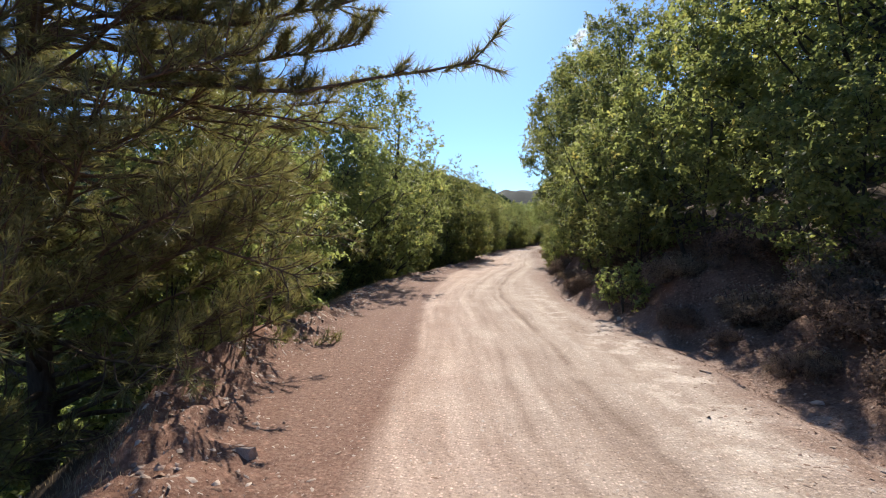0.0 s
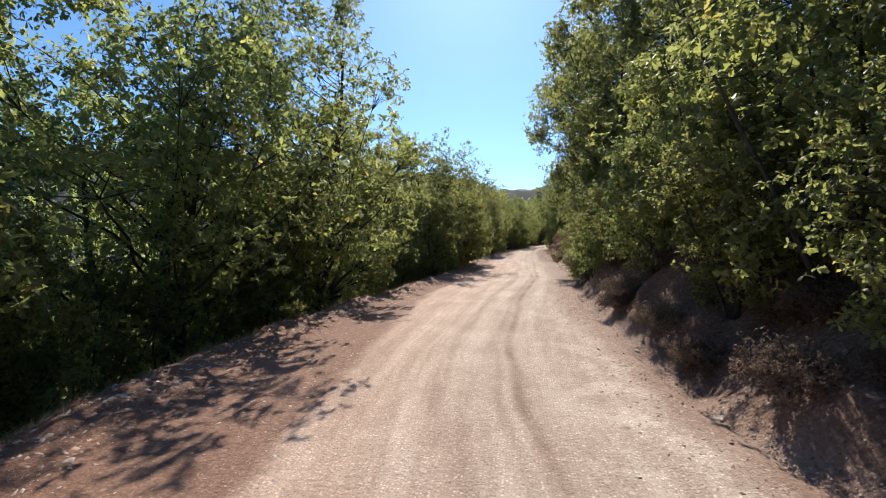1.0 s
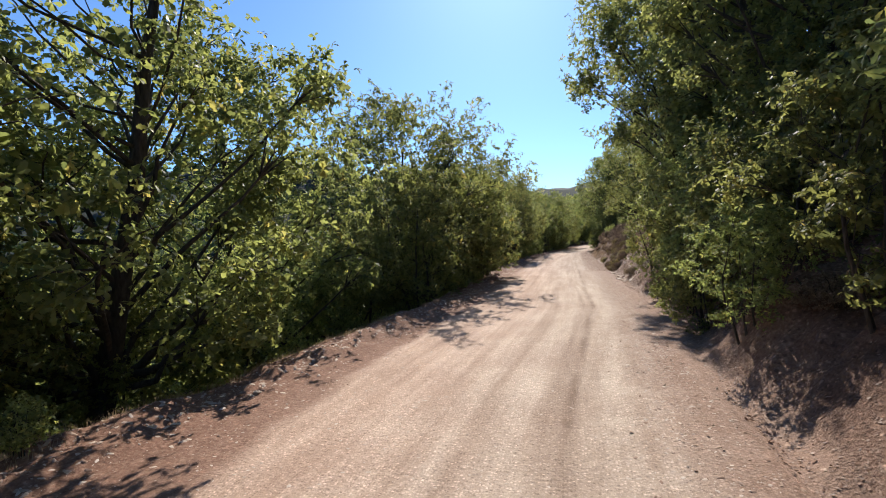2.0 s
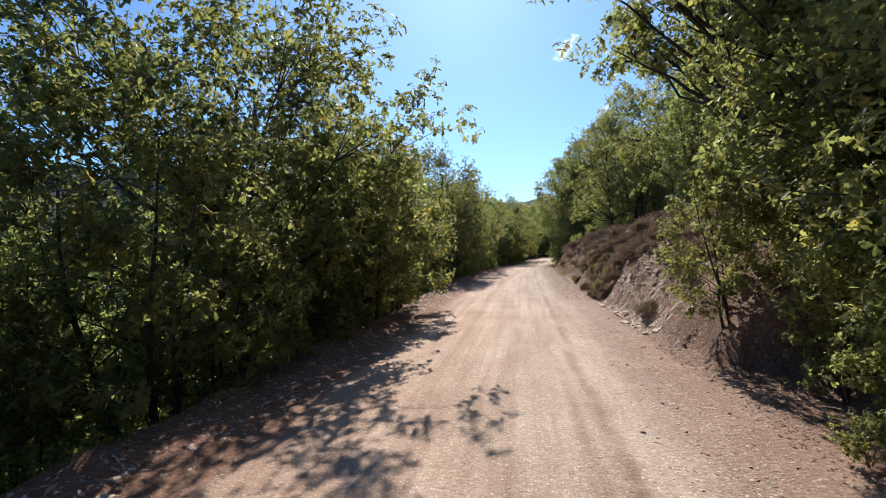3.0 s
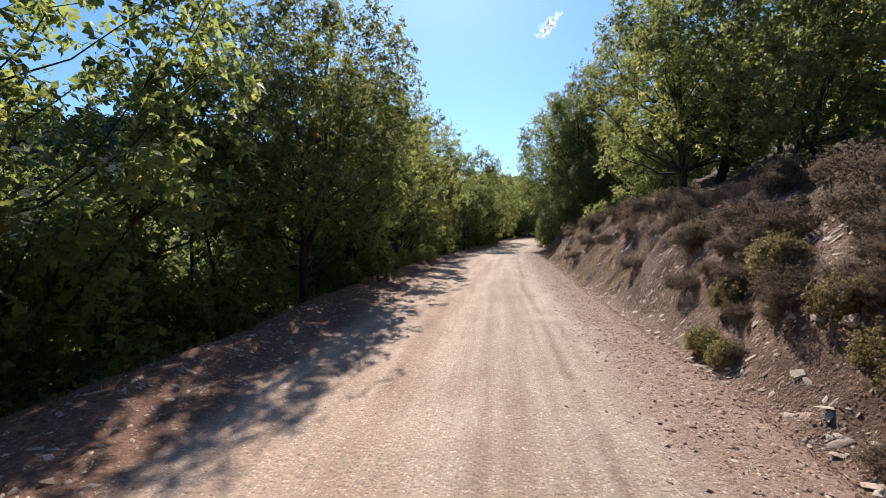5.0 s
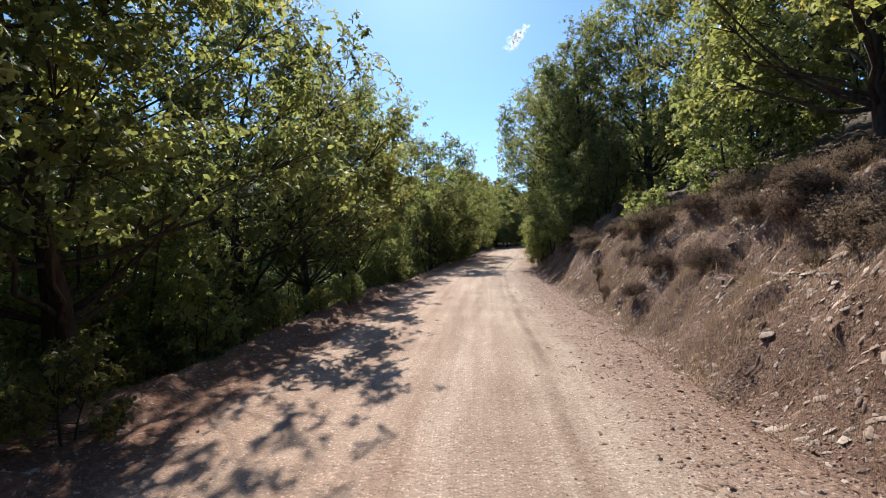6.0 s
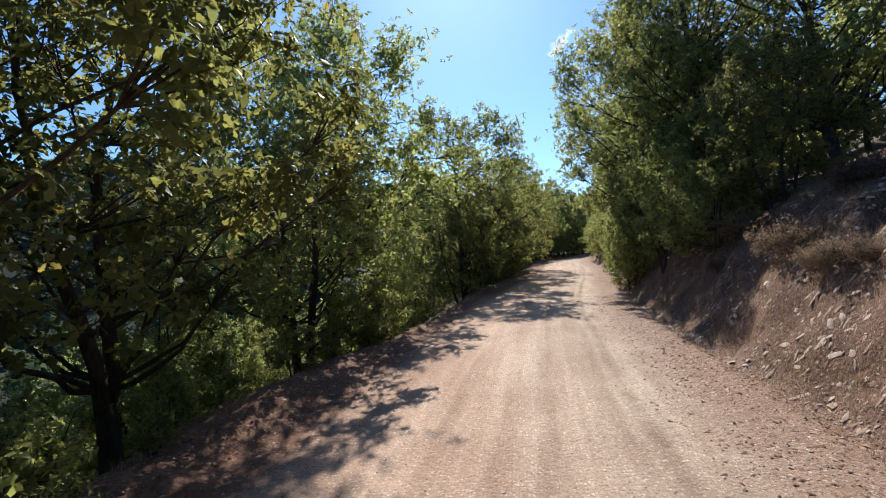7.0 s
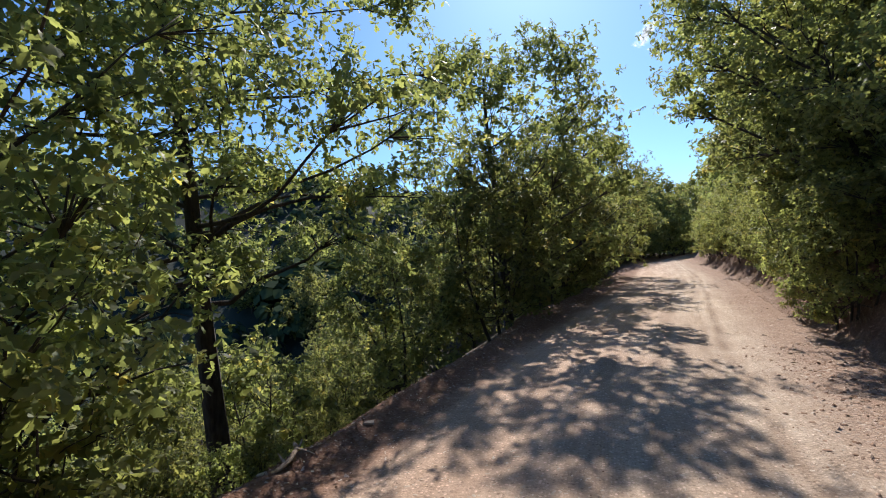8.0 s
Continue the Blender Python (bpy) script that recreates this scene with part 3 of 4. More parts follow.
# Trees and bushes that stand by the road: kind, x, y, scale, turn.
BESIDE = [
    ("broad2", -7.3, 9.0, 1.08, 250), ("bushy", -5.5, 8.2, 1.02, 40), ("bushy", -6.4, 11.8, 0.66, 0), ("tall", -6.6, 19.9, 0.92, 70), ("broad", -7.2, 15.7, 0.95, 70), ("broad2", -9.8, 17.0, 1.2, 170), ("bushy", -6.6, 17.9, 0.75, 10),
    ("broad2", -7.0, 23.6, 1.05, 60), ("broad", -6.2, 31.8, 1.02, 75), ("bushy", -4.0, 33.2, 0.9, 95), ("bushy", -3.9, 35.4, 0.8, 185), ("broad2", -10.4, 28.4, 1.1, 15), ("bushy2", -4.9, 29.6, 0.72, 45), ("bushy", -4.6, 28.0, 0.82, 110), ("broad2", -6.3, 36.2, 0.95, 200), ("bushy", -4.2, 32.2, 0.66, 60), ("broad2", -7.2, 39.6, 1.12, 250), ("bushy", -6.3, 37.6, 0.9, 10),
    ("broad2", -6.9, 43.6, 1.1, 200), ("bushy2", -6.0, 41.5, 0.95, 20), ("bushy", -5.7, 46.0, 1.0, 130), ("open", -5.6, 50.3, 1.05, 140), ("bushy2", -5.2, 52.5, 0.9, 300),
    ("dome", -5.2, 55.8, 1.0, 20), ("dome", -4.7, 62.9, 0.86, 130), ("dome", -4.6, 58.2, 0.8, 30), ("dome", -4.2, 50.6, 0.74, 70), ("dome", -4.4, 47.4, 0.66, 200), ("bushy2", -6.3, 56.6, 0.6, 90), ("sapling", -5.55, 66.95, 1.0, 40), ("bushy", -6.0, 60.4, 0.65, 120), ("broad2", -2.6, 72.8, 1.06, 160), ("bushy", -2.5, 70.9, 0.8, 100), ("bushy", -1.9, 75.6, 1.0, 40), ("broad2", -1.6, 78.6, 0.95, 300), ("broad2", -0.6, 84.0, 1.0, 30),
    ("open", -5.42, 66.1, 1.22, 60), ("bushy2", -2.0, 79.5, 1.2, 80), ("bushy2", -6.9, 58.6, 0.6, 10), ("bushy2", -7.2, 61.5, 0.72, 100), ("bushy", -8.4, 64.5, 0.8, 220), ("bushy", -8.0, 66.8, 0.7, 120), ("bushy2", -6.4, 69.4, 0.55, 320), ("bushy", -10.5, 70.0, 0.9, 20), ("broad2", -12.5, 66.0, 0.8, 110), ("bushy2", -6.6, 54.0, 0.7, 20),
    ("bushy2", -8.2, 68.6, 0.6, 200), ("bushy", -7.2, 71.5, 0.6, 280),
    ("tall", 6.6, 5.5, 0.8, 80), ("tall", 6.0, 10.8, 0.85, 10), ("bushy", 3.5, 10.4, 0.95, 30), ("bushy2", 2.6, 12.8, 0.95, 150), ("over", 6.6, 15.4, 0.86, 40), ("bushy", 2.5, 15.4, 0.8, 200),
    # bushy2 at (-5.0, 6.0) is added behind the pine only to shade the slope
    ("bushy2", 4.2, 7.2, 0.75, 90), ("bushy2", -5.0, 6.0, 0.7, 60), ("bushy2", 2.4, 11.2, 0.6, 20), ("bushy2", 2.1, 13.9, 0.6, 110), ("bushy2", 1.9, 16.8, 0.6, 210), ("bushy2", 2.0, 20.0, 0.6, 300), ("bushy2", 4.6, 4.6, 0.7, 190), ("over", 3.9, 18.6, 0.8, 300), ("bushy2", 2.5, 18.2, 0.8, 260), ("bushy", 3.1, 23.4, 0.7, 75), ("over", 3.2, 23.6, 0.9, 130),
    ("bushy2", 3.2, 25.6, 0.75, 10), ("tall", 4.2, 27.6, 1.0, 260), ("bushy2", 2.7, 27.4, 0.75, 160), ("over", 3.0, 32.0, 1.0, 20), ("bushy2", 2.0, 30.15, 0.5, 200), ("bushy", 2.75, 30.0, 0.5, 320), ("bushy", 4.6, 33.2, 0.8, 70), ("over", 4.3, 34.0, 1.0, 140), ("bushy", 3.3, 28.6, 0.6, 200),
    ("bushy2", 1.7, 25.4, 0.4, 35), ("bushy2", 2.15, 27.2, 0.45, 75), ("bushy2", 1.55, 23.6, 0.38, 225), ("bushy2", 1.4, 21.4, 0.36, 285), ("bushy2", 2.3, 28.3, 0.36, 135), ("bushy2", 2.3, 22.6, 0.7, 15), ("bushy2", 2.35, 25.0, 0.75, 85), ("bushy", 2.8, 26.8, 0.8, 155), ("bushy2", 3.0, 28.4, 0.7, 215), ("broad2", 3.6, 28.6, 0.9, 35),
    ("broad2", 6.6, 37.0, 0.9, 10), ("bushy", 5.6, 40.5, 0.85, 100), ("broad2", 6.3, 44.0, 1.0, 200), ("bushy", 5.4, 48.3, 0.85, 300), ("broad2", 5.0, 53.0, 0.95, 20), ("tall", 6.6, 54.8, 0.8, 20),
    ("broad2", 6.8, 59.0, 0.95, 130), ("bushy", 5.3, 56.8, 0.75, 0), ("tall", 5.6, 68.6, 0.85, 230), ("tall", 4.0, 70.3, 0.86, 330), ("bushy", -4.2, 69.2, 0.7, 210), ("tall", 7.2, 66.5, 0.95, 130), ("bushy", 4.6, 67.2, 0.7, 90), ("tall", 4.3, 73.4, 0.9, 100), ("bushy2", 3.6, 71.6, 0.6, 200), ("bushy2", 3.6, 68.2, 0.75, 20), ("bushy2", 3.1, 65.8, 0.65, 110), ("bushy", 4.4, 63.6, 0.66, 40), ("bushy2", 3.3, 64.0, 0.5, 10), ("bushy2", 2.85, 68.6, 0.5, 70), ("bushy2", 3.3, 70.4, 0.55, 170), ("bushy2", 3.75, 72.2, 0.55, 250), ("bushy2", 4.2, 74.0, 0.6, 30), ("bushy2", 4.7, 75.8, 0.65, 120), ("bushy", 4.1, 70.6, 0.8, 10), ("far", 5.6, 118.0, 0.9, 10), ("far2", 7.6, 124.0, 1.0, 70), ("far2", 3.2, 112.0, 0.9, 200), ("far", 9.5, 128.0, 1.2, 300), ("bushy2", 4.2, 69.8, 0.7, 40),
    ("broad2", 6.4, 75.0, 0.95, 10), ("bushy2", 4.8, 73.5, 0.75, 140), ("over", 6.4, 78.0, 0.9, 10),
]
for k, x, y, s, a in BESIDE:
    plant(k, x, y, s, a, "trees beside the road")

rng = np.random.default_rng(25)
for y in np.arange(77.5, 98, 1.9):
    plant("bushy2", np.interp(y, RIGHT_Y, RIGHT_X) + rng.uniform(0.9, 1.3), y, rng.uniform(0.6, 0.85), rng.uniform(0, 360), "bushes along the bank")
rng = np.random.default_rng(15)
for y in np.arange(10.5, 57, 1.75):
    plant(("bushy2", "bushy")[int(rng.random() < 0.35)], np.interp(y, LEFT_Y, LEFT_X) - rng.uniform(2.3, 3.2), y + rng.uniform(-0.4, 0.4), rng.uniform(0.5, 0.72), rng.uniform(0, 360), "undergrowth below the trees")
rng = np.random.default_rng(5)
for y in np.arange(-4, 150, 4.0):
    le, re = np.interp(y, LEFT_Y, LEFT_X), np.interp(y, RIGHT_Y, RIGHT_X)
    for row, (d0, d1) in enumerate(((2.8, 3.6), (8.5, 12), (14, 19))):
        if row == 2 and (rng.random() < 0.5 or y > 90):
            continue
        yy, x = y + rng.uniform(-1.2, 1.2), le - rng.uniform(d0, d1)
        size = rng.uniform(0.85, 1.1) * (0.62 if 60 < y < 84 and row else 1.35 if 104 < y < 142 else 1)
        if not (row == 0 and y < 80) and not (60 < y < 76 and row == 1):
            plant(("far", "far2")[int(rng.random() < 0.5)], x, yy, size, rng.uniform(0, 360), "trees of the wood")
        yy, x = y + rng.uniform(-1.2, 1.2), re + rng.uniform(d0 + 0.6, d1)
        if not (row == 0 and y < 80) and row < 2:
            plant(("far", "far2")[int(rng.random() < 0.5)], x, yy, rng.uniform(0.8, 1.1), rng.uniform(0, 360), "trees of the wood")

g = np.random.default_rng(66)
for k in range(22):
    plant(("far", "far2")[k % 2], -g.uniform(15, 62), g.uniform(64, 118), g.uniform(0.8, 1.15), g.uniform(0, 360), "trees down the slope")

# Low growth at the road's edges.
for x, y, sc, a in ((-3.5, 30.6, 0.32, 0), (-3.7, 29.6, 0.28, 50), (-4.5, 15.5, 0.22, 120), (1.45, 26.9, 0.22, 30), (1.9, 9.6, 0.62, 10), (-4.5, 18.0, 0.25, 200),
                    (-3.3, 49.5, 0.45, 80), (-3.0, 56.0, 0.4, 140), (-4.0, 52.0, 0.7, 0), (-3.2, 62.3, 0.85, 20), (-3.4, 61.6, 0.7, 220), (-3.0, 63.0, 0.3, 120), (-4.3, 65.0, 0.45, 300), (-3.6, 66.4, 0.5, 190), (3.4, 57.0, 0.6, 20)):
    plant("shrub", x, y, sc, a, "low shrubs by the road")
rng = np.random.default_rng(38)
for y in np.arange(48.5, 66, 0.8):
    plant("shrub", np.interp(y, LEFT_Y, LEFT_X) - rng.uniform(0.35, 1.3), y, rng.uniform(0.18, 0.42) * (0.6 if y > 62.6 else 1), rng.uniform(0, 360), "low shrubs by the road")
rng = np.random.default_rng(8)
for y in np.arange(31, 74, 1.15):
    x = np.interp(y, RIGHT_Y, RIGHT_X) + rng.uniform(1.9 if 33 < y < 37.5 else 1.4, 3.6)
    plant("heath", x, y + rng.uniform(-0.4, 0.4), rng.uniform(0.45, 1.1), rng.uniform(0, 360), "heath shrubs on the bank", -0.05)

for k in range(60):
    y = rng.uniform(31, 63)
    d = 0.55 + 2.3 * rng.random()
    if 33.5 < y < 37.2 and d < 1.5:      # the rock outcrop is bare
        continue
    plant("heath", np.interp(y, RIGHT_Y, RIGHT_X) + d, y, rng.uniform(0.22, 0.5) + 0.12 * d, rng.uniform(0, 360), "heath shrubs on the bank", -0.04)
for k in range(110):
    y = rng.uniform(32.5, 53)
    plant("heath", np.interp(y, RIGHT_Y, RIGHT_X) + rng.uniform(1.45, 3.4), y, 0.3 + 0.6 * rng.random() ** 2, rng.uniform(0, 360), "heath shrubs on the bank", -0.06)
for k in range(28):
    y = rng.uniform(2.5, 22)
    plant("heath", np.interp(y, RIGHT_Y, RIGHT_X) + rng.uniform(0.5, 1.6), y, rng.uniform(0.4, 0.9), rng.uniform(0, 360), "heath shrubs on the bank", -0.05)
for x, y, sc in ((3.4, 5.4, 1.1), (3.9, 6.6, 1.2), (3.2, 7.2, 1.0), (3.5, 8.4, 1.1), (4.4, 5.8, 1.2), (3.0, 4.2, 0.8), (2.6, 9.0, 0.9), (3.6, 4.6, 1.1), (4.1, 5.2, 1.2), (3.5, 6.1, 1.0), (4.4, 6.9, 1.2)):
    plant("heath", x, y, sc, 50 * y, "heath shrubs on the bank", -0.05)

for k in range(46):
    y = rng.uniform(37.2, 46)
    d = rng.uniform(0.5, 1.7)
    plant("heath", np.interp(y, RIGHT_Y, RIGHT_X) + d, y, rng.uniform(0.25, 0.6), rng.uniform(0, 360), "heath shrubs on the bank", -0.04)

rng = np.random.default_rng(18)
for k in range(20):
    y = rng.uniform(37.6, 44.5)
    plant("broom", np.interp(y, RIGHT_Y, RIGHT_X) + rng.uniform(0.35, 1.3), y, rng.uniform(0.3, 0.55), rng.uniform(0, 360), "broom along the bank's foot", -0.03)

# ---- pine ----
def tuft(rng, p, d, n, length):
    """A brush of needles round the last stretch of a twig."""
    d = d / np.linalg.norm(d)
    base = p[None] - d[None] * rng.uniform(0, 0.16, n)[:, None]
    w = d[None] * 0.9 + rng.normal(0, 0.62, (n, 3))
    w /= np.linalg.norm(w, axis=1)[:, None]
    side = np.cross(w, rng.normal(0, 1, (n, 3)))
    side /= np.linalg.norm(side, axis=1)[:, None]
    tip = base + w * (length * rng.uniform(0.7, 1.15, n))[:, None]
    return np.stack([base - side * 0.0036, base + side * 0.0036, tip], 1).reshape(-1, 3)


def pine(x, y, seed, reach=True):
    rng = np.random.default_rng(seed)
    z0 = on_ground(x, y)
    wood, needles = [], []
    trunk = bent(rng, (0, 0, -0.6), (0.02, 0, 1), 8.6, 10, 0.02)
    wood.append((trunk, np.linspace(0.14, 0.03, 11)))
    limbs = []
    for i in range(110):
        f = 0.13 + 0.83 * i / 110
        p = trunk[int(f * 10)] * (1 - f * 10 % 1) + trunk[min(10, int(f * 10) + 1)] * (f * 10 % 1)
        az = (i * 2.4) % 6.283 if i % 3 == 0 else rng.uniform(-1.3, 1.3)
        L = 3.6 * (1 - f) ** 0.35 * rng.uniform(0.6, 1.05) + 0.3
        limbs.append((p, (math.cos(az), math.sin(az), rng.uniform(-0.25, 0.65)), L))
    for p, d, L in limbs:
        limb = bent(rng, p, d, L, 8, 0.05, 0.01)
        wood.append((limb, np.linspace(0.012 + 0.006 * L, 0.006, 9)))
        for j in range(int(8 + 11 * L)):
            k = rng.uniform(2.5, 8)
            k0 = min(7, int(k))
            q = limb[k0] * (1 - (k - k0)) + limb[k0 + 1] * (k - k0)
            dd = (limb[8] - limb[6]) / np.linalg.norm(limb[8] - limb[6]) + rng.normal(0, 0.7, 3)
            dd[2] += 0.35
            tw = bent(rng, q, dd, rng.uniform(0.2, 0.5), 3, 0.15, 0.1)
            wood.append((tw, np.linspace(0.007, 0.005, 4)))
            needles.append(tuft(rng, tw[3], tw[3] - tw[2], 46, 0.15))
        needles.append(tuft(rng, limb[8], limb[8] - limb[7] + (0, 0, 0.05), 60, 0.14))
    # the long branches over the road: height at the trunk, and the tip
    for base, tip in (((3.3, (-0.32, 3.6, 2.66)), (4.0, (-1.3, 3.9, 3.35)), (4.6, (-1.5, 4.0, 4.1)), (3.7, (-1.5, 4.4, 3.2))) if reach else ()):
        a, b = np.array([0.1, 0.0, base - z0]), np.array([tip[0] - x, tip[1] - y, tip[2] - z0])
        k = np.linspace(0, 1, 13)[:, None]
        arm = a + (b - a) * k + np.array([0, 0, 1.0]) * (-0.14 * np.sin(k * np.pi) + 0.03 * np.sin(k * 17) + 0.16 * k ** 8)
        wood.append((arm, np.linspace(0.035, 0.008, 13)))
        slim = base == 3.3
        for q in range(4, 13):
            for m in range(4 if slim and q == 12 else 2 if slim and q > 8 else 8):
                dd = np.array([0.8, rng.normal(0, 0.5), rng.normal(0.55, 0.4)])
                tw = bent(rng, arm[q] + (arm[q - 1] - arm[q]) * rng.random(), dd, rng.uniform(0.08, 0.34) * (1 if slim else 1.4), 3, 0.14, 0.1)
                wood.append((tw, np.linspace(0.007, 0.004, 4)))
                needles.append(tuft(rng, tw[3], tw[3] - tw[2], 90, 0.13))
                needles.append(tuft(rng, tw[2], tw[3] - tw[1], 40, 0.09))
    root = tagged(new("pine_tree"), "pine with tufted olive needles reaching over the road", "tree")
    V, T = tubes(wood, 5)
    t = new("trunk", fast_mesh("trunk", V, T, PINE_BARK, True))
    V = np.concatenate(needles)
    c = new("crown", fast_mesh("crown", V, np.arange(len(V)).reshape(-1, 3), PINE_NEEDLE))
    t.parent = c.parent = root
    root.matrix_basis = pose(x, y, z0)
    return root


pine(-5.0, 4.3, 3)
pine(-6.3, 3.2, 8, reach=False)

# ---- stones, gravel, litter, grass ----
def hull_stone(seed, flat):
    rng = np.random.default_rng(seed)
    bm = bmesh.new()
    for k in range(15):
        c = np.array([(-1) ** k, (-1) ** (k // 2), (-1) ** (k // 4)]) * (1.0 if k < 8 else 0.85)
        bm.verts.new((c * np.array([0.9, 0.7, flat]) * rng.uniform(0.15, 1.15, 3)).tolist())
    res = bmesh.ops.convex_hull(bm, input=bm.verts)
    bmesh.ops.delete(bm, geom=list({g for g in res["geom_interior"] if isinstance(g, bmesh.types.BMVert)}), context="VERTS")
    me = bpy.data.meshes.new("stone")
    bm.to_mesh(me)
    bm.free()
    me.materials.append(STONE)
    return me


CLOD = stone_material("earth_clod", (0.2, 0.115, 0.075), (0.34, 0.22, 0.155), (0.44, 0.34, 0.27))
PALE = stone_material("pale_gravel", (0.5, 0.41, 0.335), (0.6, 0.52, 0.44), (0.42, 0.32, 0.255))
EARTHY = stone_material("earthy_stone", (0.32, 0.215, 0.155), (0.46, 0.345, 0.265), (0.22, 0.135, 0.095))
STONES = [hull_stone(40 + k, f) for k, f in enumerate((0.26, 0.3, 0.5, 0.22, 0.4, 0.28, 0.6, 0.2))]
rng = np.random.default_rng(21)


FLAT = [STONES[k] for k in (0, 1, 3, 5, 7)]


def lay_stone(x, y, size, group, label, tilt=12, shapes=STONES):
    me = shapes[int(rng.integers(len(shapes)))]
    ob = tagged(new("stone", me), label, "stone", group)
    e = 0.1
    sx, sy = (on_ground(x + e, y) - on_ground(x - e, y)) / (2 * e), (on_ground(x, y + e) - on_ground(x, y - e)) / (2 * e)
    lie = Vector((-sx, -sy, 1.3)).to_track_quat("Z", "Y").to_matrix().to_4x4()
    ob.matrix_basis = pose(x, y, on_ground(x, y) + size * 0.04) @ lie @ pose(0, 0, 0, rng.normal(0, tilt), rng.normal(0, tilt), rng.uniform(0, 360)) @ Matrix.Scale(size, 4)


for k in range(16):
    y = rng.uniform(40, 66)
    d = 0.3 + 2.0 * rng.random()
    lay_stone(np.interp(y, RIGHT_Y, RIGHT_X) + d, y, 0.035 + 0.065 * rng.random() ** 2, "stones of the bank", "pale angular stone in the eroded earth bank", 10)
for k in range(20):
    y = 31 + 16 * rng.random() ** 1.3
    d = 0.25 + 1.75 * rng.random() ** 1.4
    lay_stone(np.interp(y, RIGHT_Y, RIGHT_X) + d, y, 0.03 + 0.07 * rng.random() ** 2.6, "stones of the bank", "pale angular stone in the eroded earth bank", 16)
for k in range(64):
    y = 31.6 + 4.6 * rng.random()
    d = 0.15 + 1.15 * rng.random() ** 1.3
    lay_stone(np.interp(y, RIGHT_Y, RIGHT_X) + d, y, 0.04 + 0.095 * rng.random() ** 2, "fallen slabs of the outcrop", "flat pale slab fallen from the rock outcrop", 14, FLAT)
reach = np.arange(0.3, 2.4, 0.03)
for bed in range(13):      # thin ledges of the outcrop, bed over bed, almost level
    y = 34.2 + 0.9 * rng.random()
    while y < 38.2:
        y += rng.uniform(0.06, 0.26)
        xs = np.interp(y, RIGHT_Y, RIGHT_X) + reach
        level = 0.4 + 0.068 * bed + 0.03 * math.sin(y * 2.1) + 0.04 * (y - 36)
        x = xs[int(np.argmax(ground_z(xs, np.full_like(xs, y)) > level))] + rng.uniform(-0.02, 0.06)
        if rng.random() < 0.42 or value_noise(np.array(y * 1.3), np.array(bed * 0.45), 71) < -0.1:
            continue
        size = 0.03 + 0.055 * rng.random() ** 1.5
        ob = tagged(new("stone", STONES[(0, 3, 5, 7)[int(rng.integers(4))]]), "thin pale ledge of layered rock in the bank", "stone", "ledges of the outcrop")
        ob.matrix_basis = pose(x, y, level, rng.normal(0, 4), rng.normal(-3, 5), 90 + rng.normal(0, 22)) @ Matrix.Diagonal((size * rng.uniform(0.9, 1.6), size * 1.1, size * rng.uniform(0.8, 1.5), 1))
for k in range(24):
    y = rng.uniform(3, 74)
    lay_stone(np.interp(y, RIGHT_Y, RIGHT_X) + rng.normal(0.15, 0.25), y, 0.025 + 0.05 * rng.random() ** 2.5, "stones along the road", "small pale stone at the edge of the road", 5, FLAT)
for k in range(26):
    y = rng.uniform(16, 50)
    lay_stone(np.interp(y, LEFT_Y, LEFT_X) - rng.normal(0.15, 0.35), y, 0.03 + 0.05 * rng.random() ** 2.5, "stones along the road", "small pale stone at the edge of the road")
for k in range(16):
    y = rng.uniform(61.5, 67)
    lay_stone(np.interp(y, LEFT_Y, LEFT_X) - rng.uniform(-0.1, 0.5), y, 0.03 + 0.06 * rng.random() ** 2, "stones along the road", "small pale stone at the edge of the road", 8, FLAT)
for x, y, sz in ((-1.85, 3.05, 0.09), (1.7, 9.1, 0.07), (-3.3, 35.0, 0.11), (1.75, 33.3, 0.16)):
    lay_stone(x, y, sz, "stones along the road", "pale fist-sized stone at the road's edge")

CHIP_V = np.array([(0.95, 0.15, -0.35), (0.1, 0.78, -0.35), (-0.85, 0.35, -0.35), (-0.5, -0.7, -0.35), (0.55, -0.62, -0.35), (0.4, 0.12, 0.28), (-0.48, 0.02, 0.16)])
CHIP_T = np.array([(0, 1, 5), (1, 6, 5), (1, 2, 6), (2, 3, 6), (3, 4, 6), (4, 0, 5), (4, 5, 6)])


def slope_at(x, y, e=0.12):
    return (np.clip((ground_z(x + e, y) - ground_z(x - e, y)) / (2 * e), -1.1, 1.1), np.clip((ground_z(x, y + e) - ground_z(x, y - e)) / (2 * e), -1.1, 1.1))


